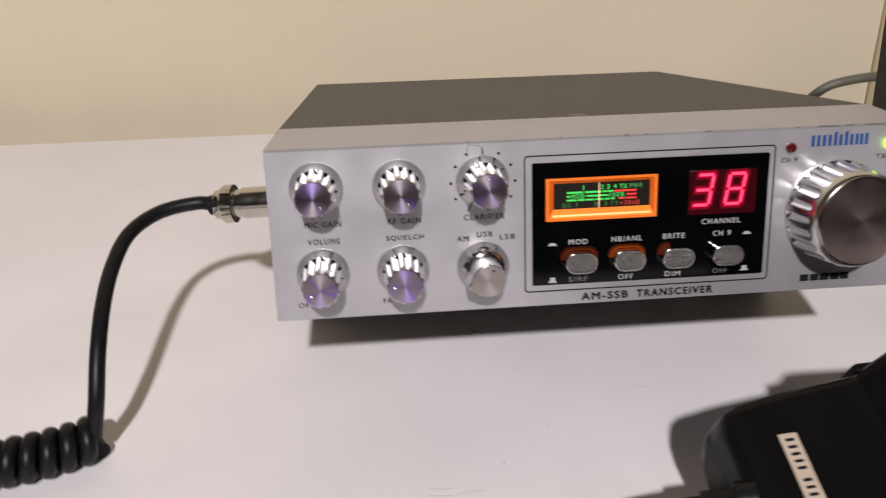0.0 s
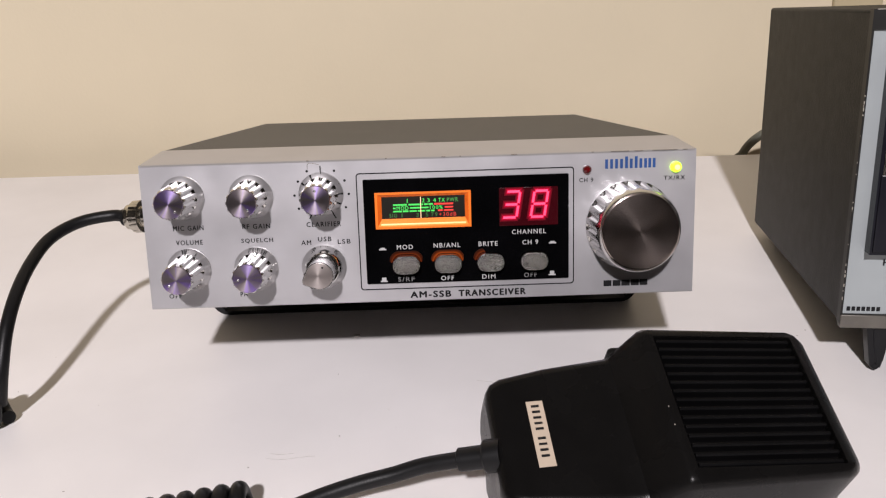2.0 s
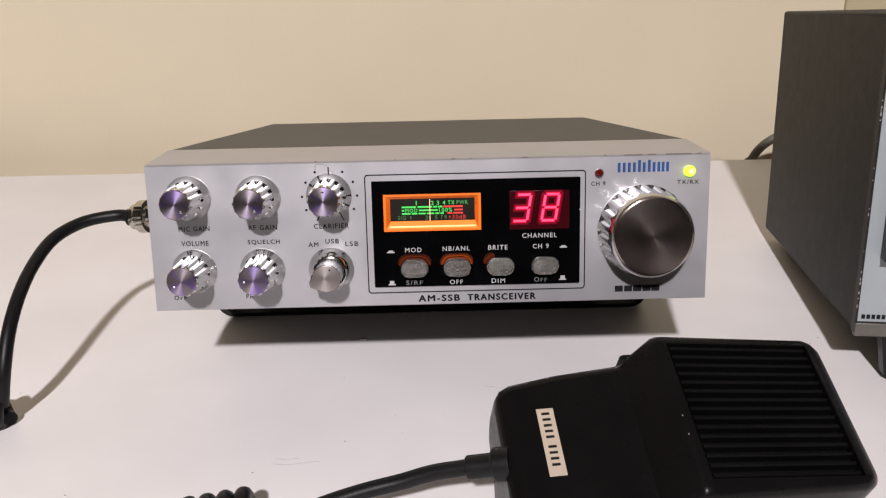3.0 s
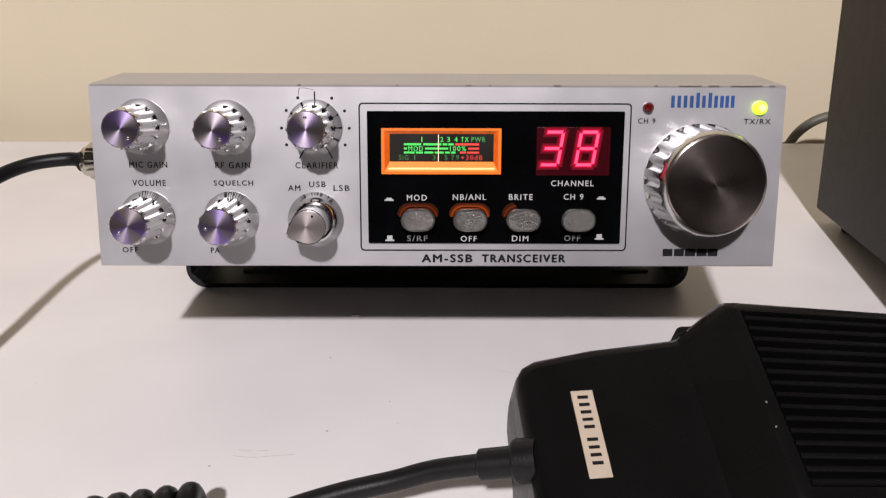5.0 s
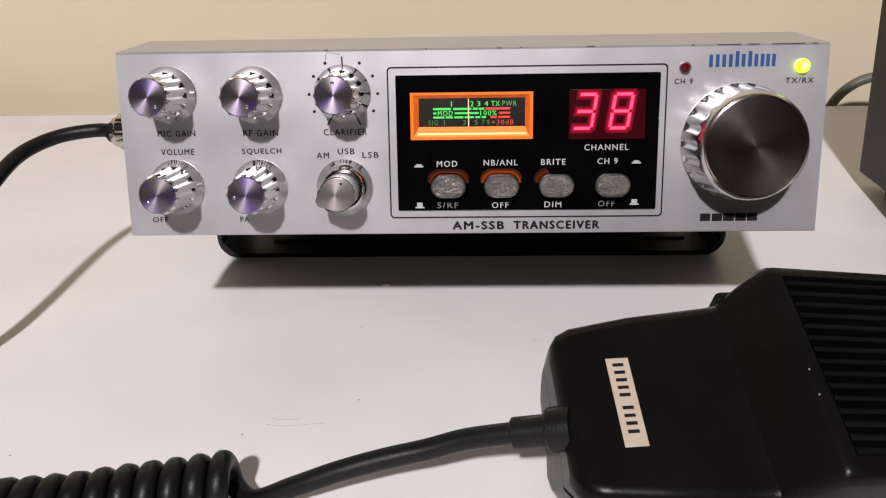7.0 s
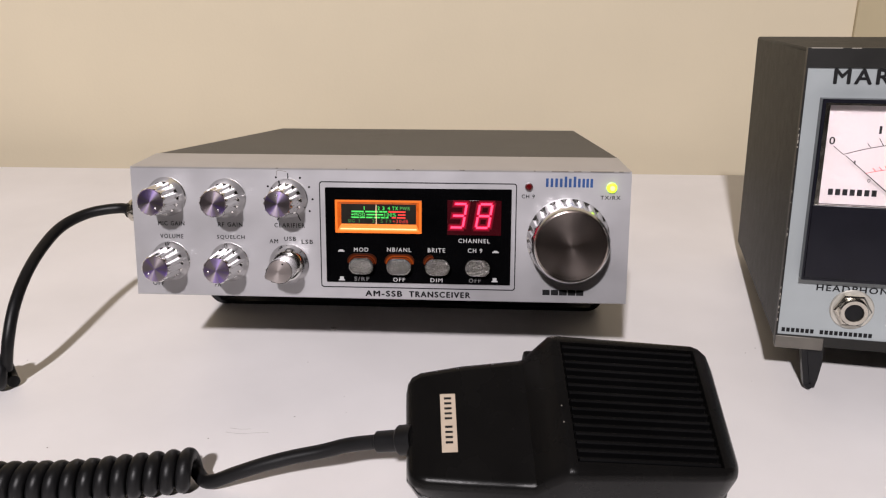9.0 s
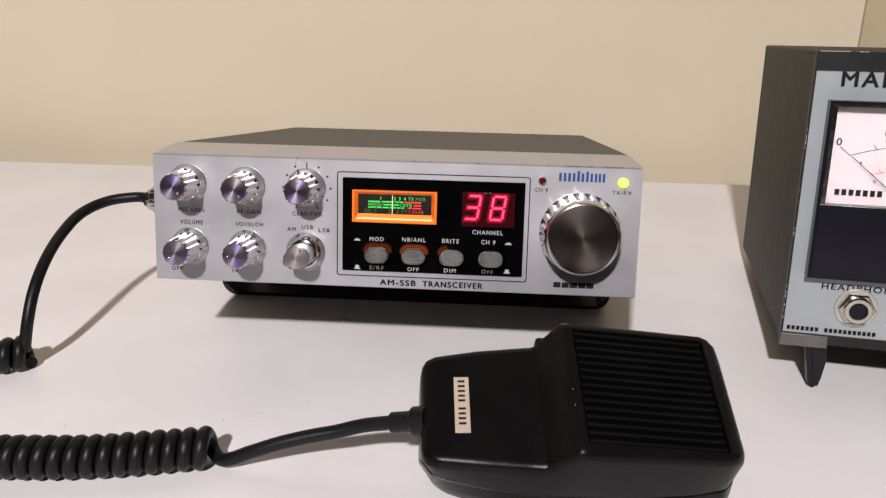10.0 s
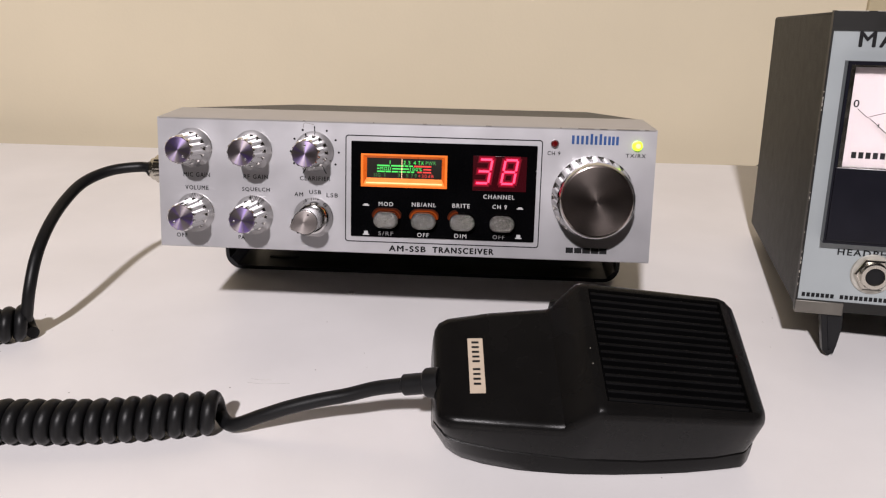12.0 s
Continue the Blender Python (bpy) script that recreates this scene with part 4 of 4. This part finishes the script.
def arc(r, a0, a1, t, m, nm):
    """A flat scale line about the arc centre, below the dial."""
    n = 24
    ring = [(math.cos(radians(a0 + (a1 - a0) * i / n)), math.sin(radians(a0 + (a1 - a0) * i / n))) for i in range(n + 1)]
    pts = [(AX + (r + t / 2) * c, AZ + (r + t / 2) * d) for c, d in ring] + [(AX + (r - t / 2) * c, AZ + (r - t / 2) * d) for c, d in ring[::-1]]
    part(nm, outline(pts, QY, QY + 0.0001), m, dial, smooth=False)


def tick(x, r, length, t, m, nm="scale_tick"):
    """A tick that leaves the arc of radius r at x, pointing away from the needle's pivot."""
    foot = Vector((x, AZ + math.sqrt(r * r - (x - AX) ** 2)))
    way = (foot - Vector((PX, PZ))).normalized()
    side = Vector((-way.y, way.x)) * t
    tip = foot + way * length
    part(nm, outline([tuple(foot + side), tuple(foot - side), tuple(tip - side), tuple(tip + side)], QY, QY + 0.0001), m, dial, smooth=False)


arc(0.1002, 70.5, 109.5, 0.00022, BLACK_INK, "scale_arc")
arc(0.0908, 74.3, 105.7, 0.0002, RED_INK, "scale_arc")
for i, x in enumerate((0.0167, 0.0262, 0.0305, 0.0340, 0.0378, 0.0415, 0.0450, 0.0505, 0.0555, 0.0610, 0.0670, 0.0740, 0.0833)):
    tick(x, 0.1002, 0.0050 if i == 0 else (0.0033 if i % 2 == 0 else 0.0022), 0.00012, BLACK_INK)
for x in (0.0290, 0.0312, 0.0330, 0.0352, 0.0385, 0.0425, 0.0480, 0.0540, 0.0610, 0.0680):
    tick(x, 0.0908, 0.0018, 0.00012, RED_INK)
for w, x, z in (("0", 0.0111, 0.0843), ("1", 0.0283, 0.0889), ("2", 0.0352, 0.0912), ("4", 0.0440, 0.0930), ("6", 0.0600, 0.0928)):
    lettering(w, x, x + (0.0020 if w != "1" else 0.0008), z, z + 0.0029, BLACK_INK, dial, y=QY, name="scale_number")
for w, x, z, m in (("1", 0.0209, 0.0768, BLACK_INK), ("0", 0.0265, 0.0699, BLACK_INK), ("1", 0.0335, 0.0795, RED_INK)):
    lettering(w, x, x + (0.0011 if w == "0" else 0.0005), z, z + 0.0015, m, dial, y=QY, bold=0.0, name="scale_number")
bm = bmesh.new()
x = 0.0129
for i in range(19):
    if i != 7:
        box(x, x + 0.0018, QY, QY + 0.0001, 0.0644, 0.0669, bm=bm)
    x += 0.00263
part("printed_bars", bm, BLACK_INK, dial, smooth=False)
p0, p1 = Vector((PX, -0.0036, PZ)), Vector((0.0172, -0.0036, 0.0804))
part("needle", sweep([p0, p0.lerp(p1, 0.5), p1], lambda t: 0.0003 - 0.00018 * t, 6), BLACK_INK, dial, "thin black dial needle")
# headphone socket
jack = part("headphone_socket", lathe([(0.0073, 0.0002), (0.0073, 0.0024), (0.0066, 0.0030), (0.0050, 0.0030)], 6), NICKEL, mb, "nickel hexagon headphone socket", at=(0.0278, 0, 0.0171))
part("barrel", lathe([(0.0056, 0.0028), (0.0056, 0.0046), (0.0051, 0.0052), (0.0037, 0.0052), (0.0033, 0.0046), (0.0032, 0.0020)], 32), NICKEL, jack)
# Black disc just inside the barrel stands for the shaded hole.
part("socket_hole", lathe([(0.0033, 0.0022), (0.0033, 0.0040)], 24), BLACK_INK, jack)
part("washer", lathe([(0.0084, 0.0002), (0.0084, 0.0006), (0.0080, 0.0009)], 36), WASHER, jack, "pale round washer")
# folded front stand and rear feet
bm = bmesh.new()
pts = [(0.0110, 0.0), (0.0196, -0.0005), (0.0198, -0.0080), (0.0187, -0.0160), (0.0180, -0.0196), (0.0150, -0.0196), (0.0138, -0.0160)]
bm = outline(pts, 0.0012, 0.0030, 0.0004)
stand = part("front_stand", bm, BRACKET, mb, "dark folded steel front stand")
part("stand_flange", box(-0.0001, 0.0186, -0.0014, 0.0020, -0.0016, 0.0038, 0.0003), FLANGE, stand, "grey satin steel flange")
part("stand_strut", outline([(0.0104, 0.0), (0.0130, 0.0), (0.0158, -0.0178), (0.0148, -0.0198), (0.0134, -0.0186)], 0.0002, 0.0060, 0.0004), BRACKET, stand)
part("stand_tip", sweep([Vector((0.0155, 0.000, -0.0186)), Vector((0.0155, 0.008, -0.0186))], 0.0012, 12), RUBBER, stand)
part("front_stand", box(W - 0.025, W - 0.013, 0.0015, 0.006, -0.0222, 0.0005, 0.0008), BRACKET, mb)
for x in (0.016, W - 0.016):
    part("rubber_foot", lathe([(0.007, -0.0080), (0.008, 0.0)], 20, axis="z"), RUBBER, mb, at=(x, D - 0.016, 0.0002))

# cable behind the meter
cab = thing("power_cable", Matrix.Identity(4), "thick grey-green cable rising behind the meter", "cable")
part("cable", sweep(smooth_path([(0.2480, 0.3520, -0.2000), (0.2490, 0.3500, -0.0300), (0.2550, 0.3480, -0.0020), (0.2660, 0.3450, 0.0125), (0.2810, 0.3410, 0.0195), (0.3000, 0.3220, 0.0270), (0.3150, 0.2750, 0.0350), (0.3220, 0.2000, 0.0450), (0.3240, 0.1400, 0.0550)], 8), 0.0034, 12), GREY_CORD, cab)

# dust and a faint scuff on the desk
rng = random.Random(11)
bm = bmesh.new()
for i in range(26):
    x, y = rng.uniform(-0.2, 0.17), rng.uniform(-0.12, 0.04)
    s = rng.uniform(0.00012, 0.00035)
    box(x, x + s * rng.uniform(1, 2.5), y, y + s, 0.0, s * 0.5, bm=bm)
box(-0.0325, -0.0300, 0.0475, 0.0490, 0.0, 0.0008, bm=bm)
tagged(part("dust", bm, SPECK, smooth=False), "scattered dark dust specks on the white desk", "dust", kind="stuff")
for pts in ([(-0.0568, -0.0425), (-0.0510, -0.0432), (-0.0450, -0.0424), (-0.0400, -0.0418)], [(-0.0560, -0.0395), (-0.0520, -0.0402), (-0.0475, -0.0398)], [(0.02, 0.006), (0.027, 0.004)]):
    path = smooth_path([(x, y, -0.00012) for x, y in pts], 5)
    part("scuff", sweep(path, 0.00019, 6), SCUFF, desk, "faint grey scuff on the desktop")
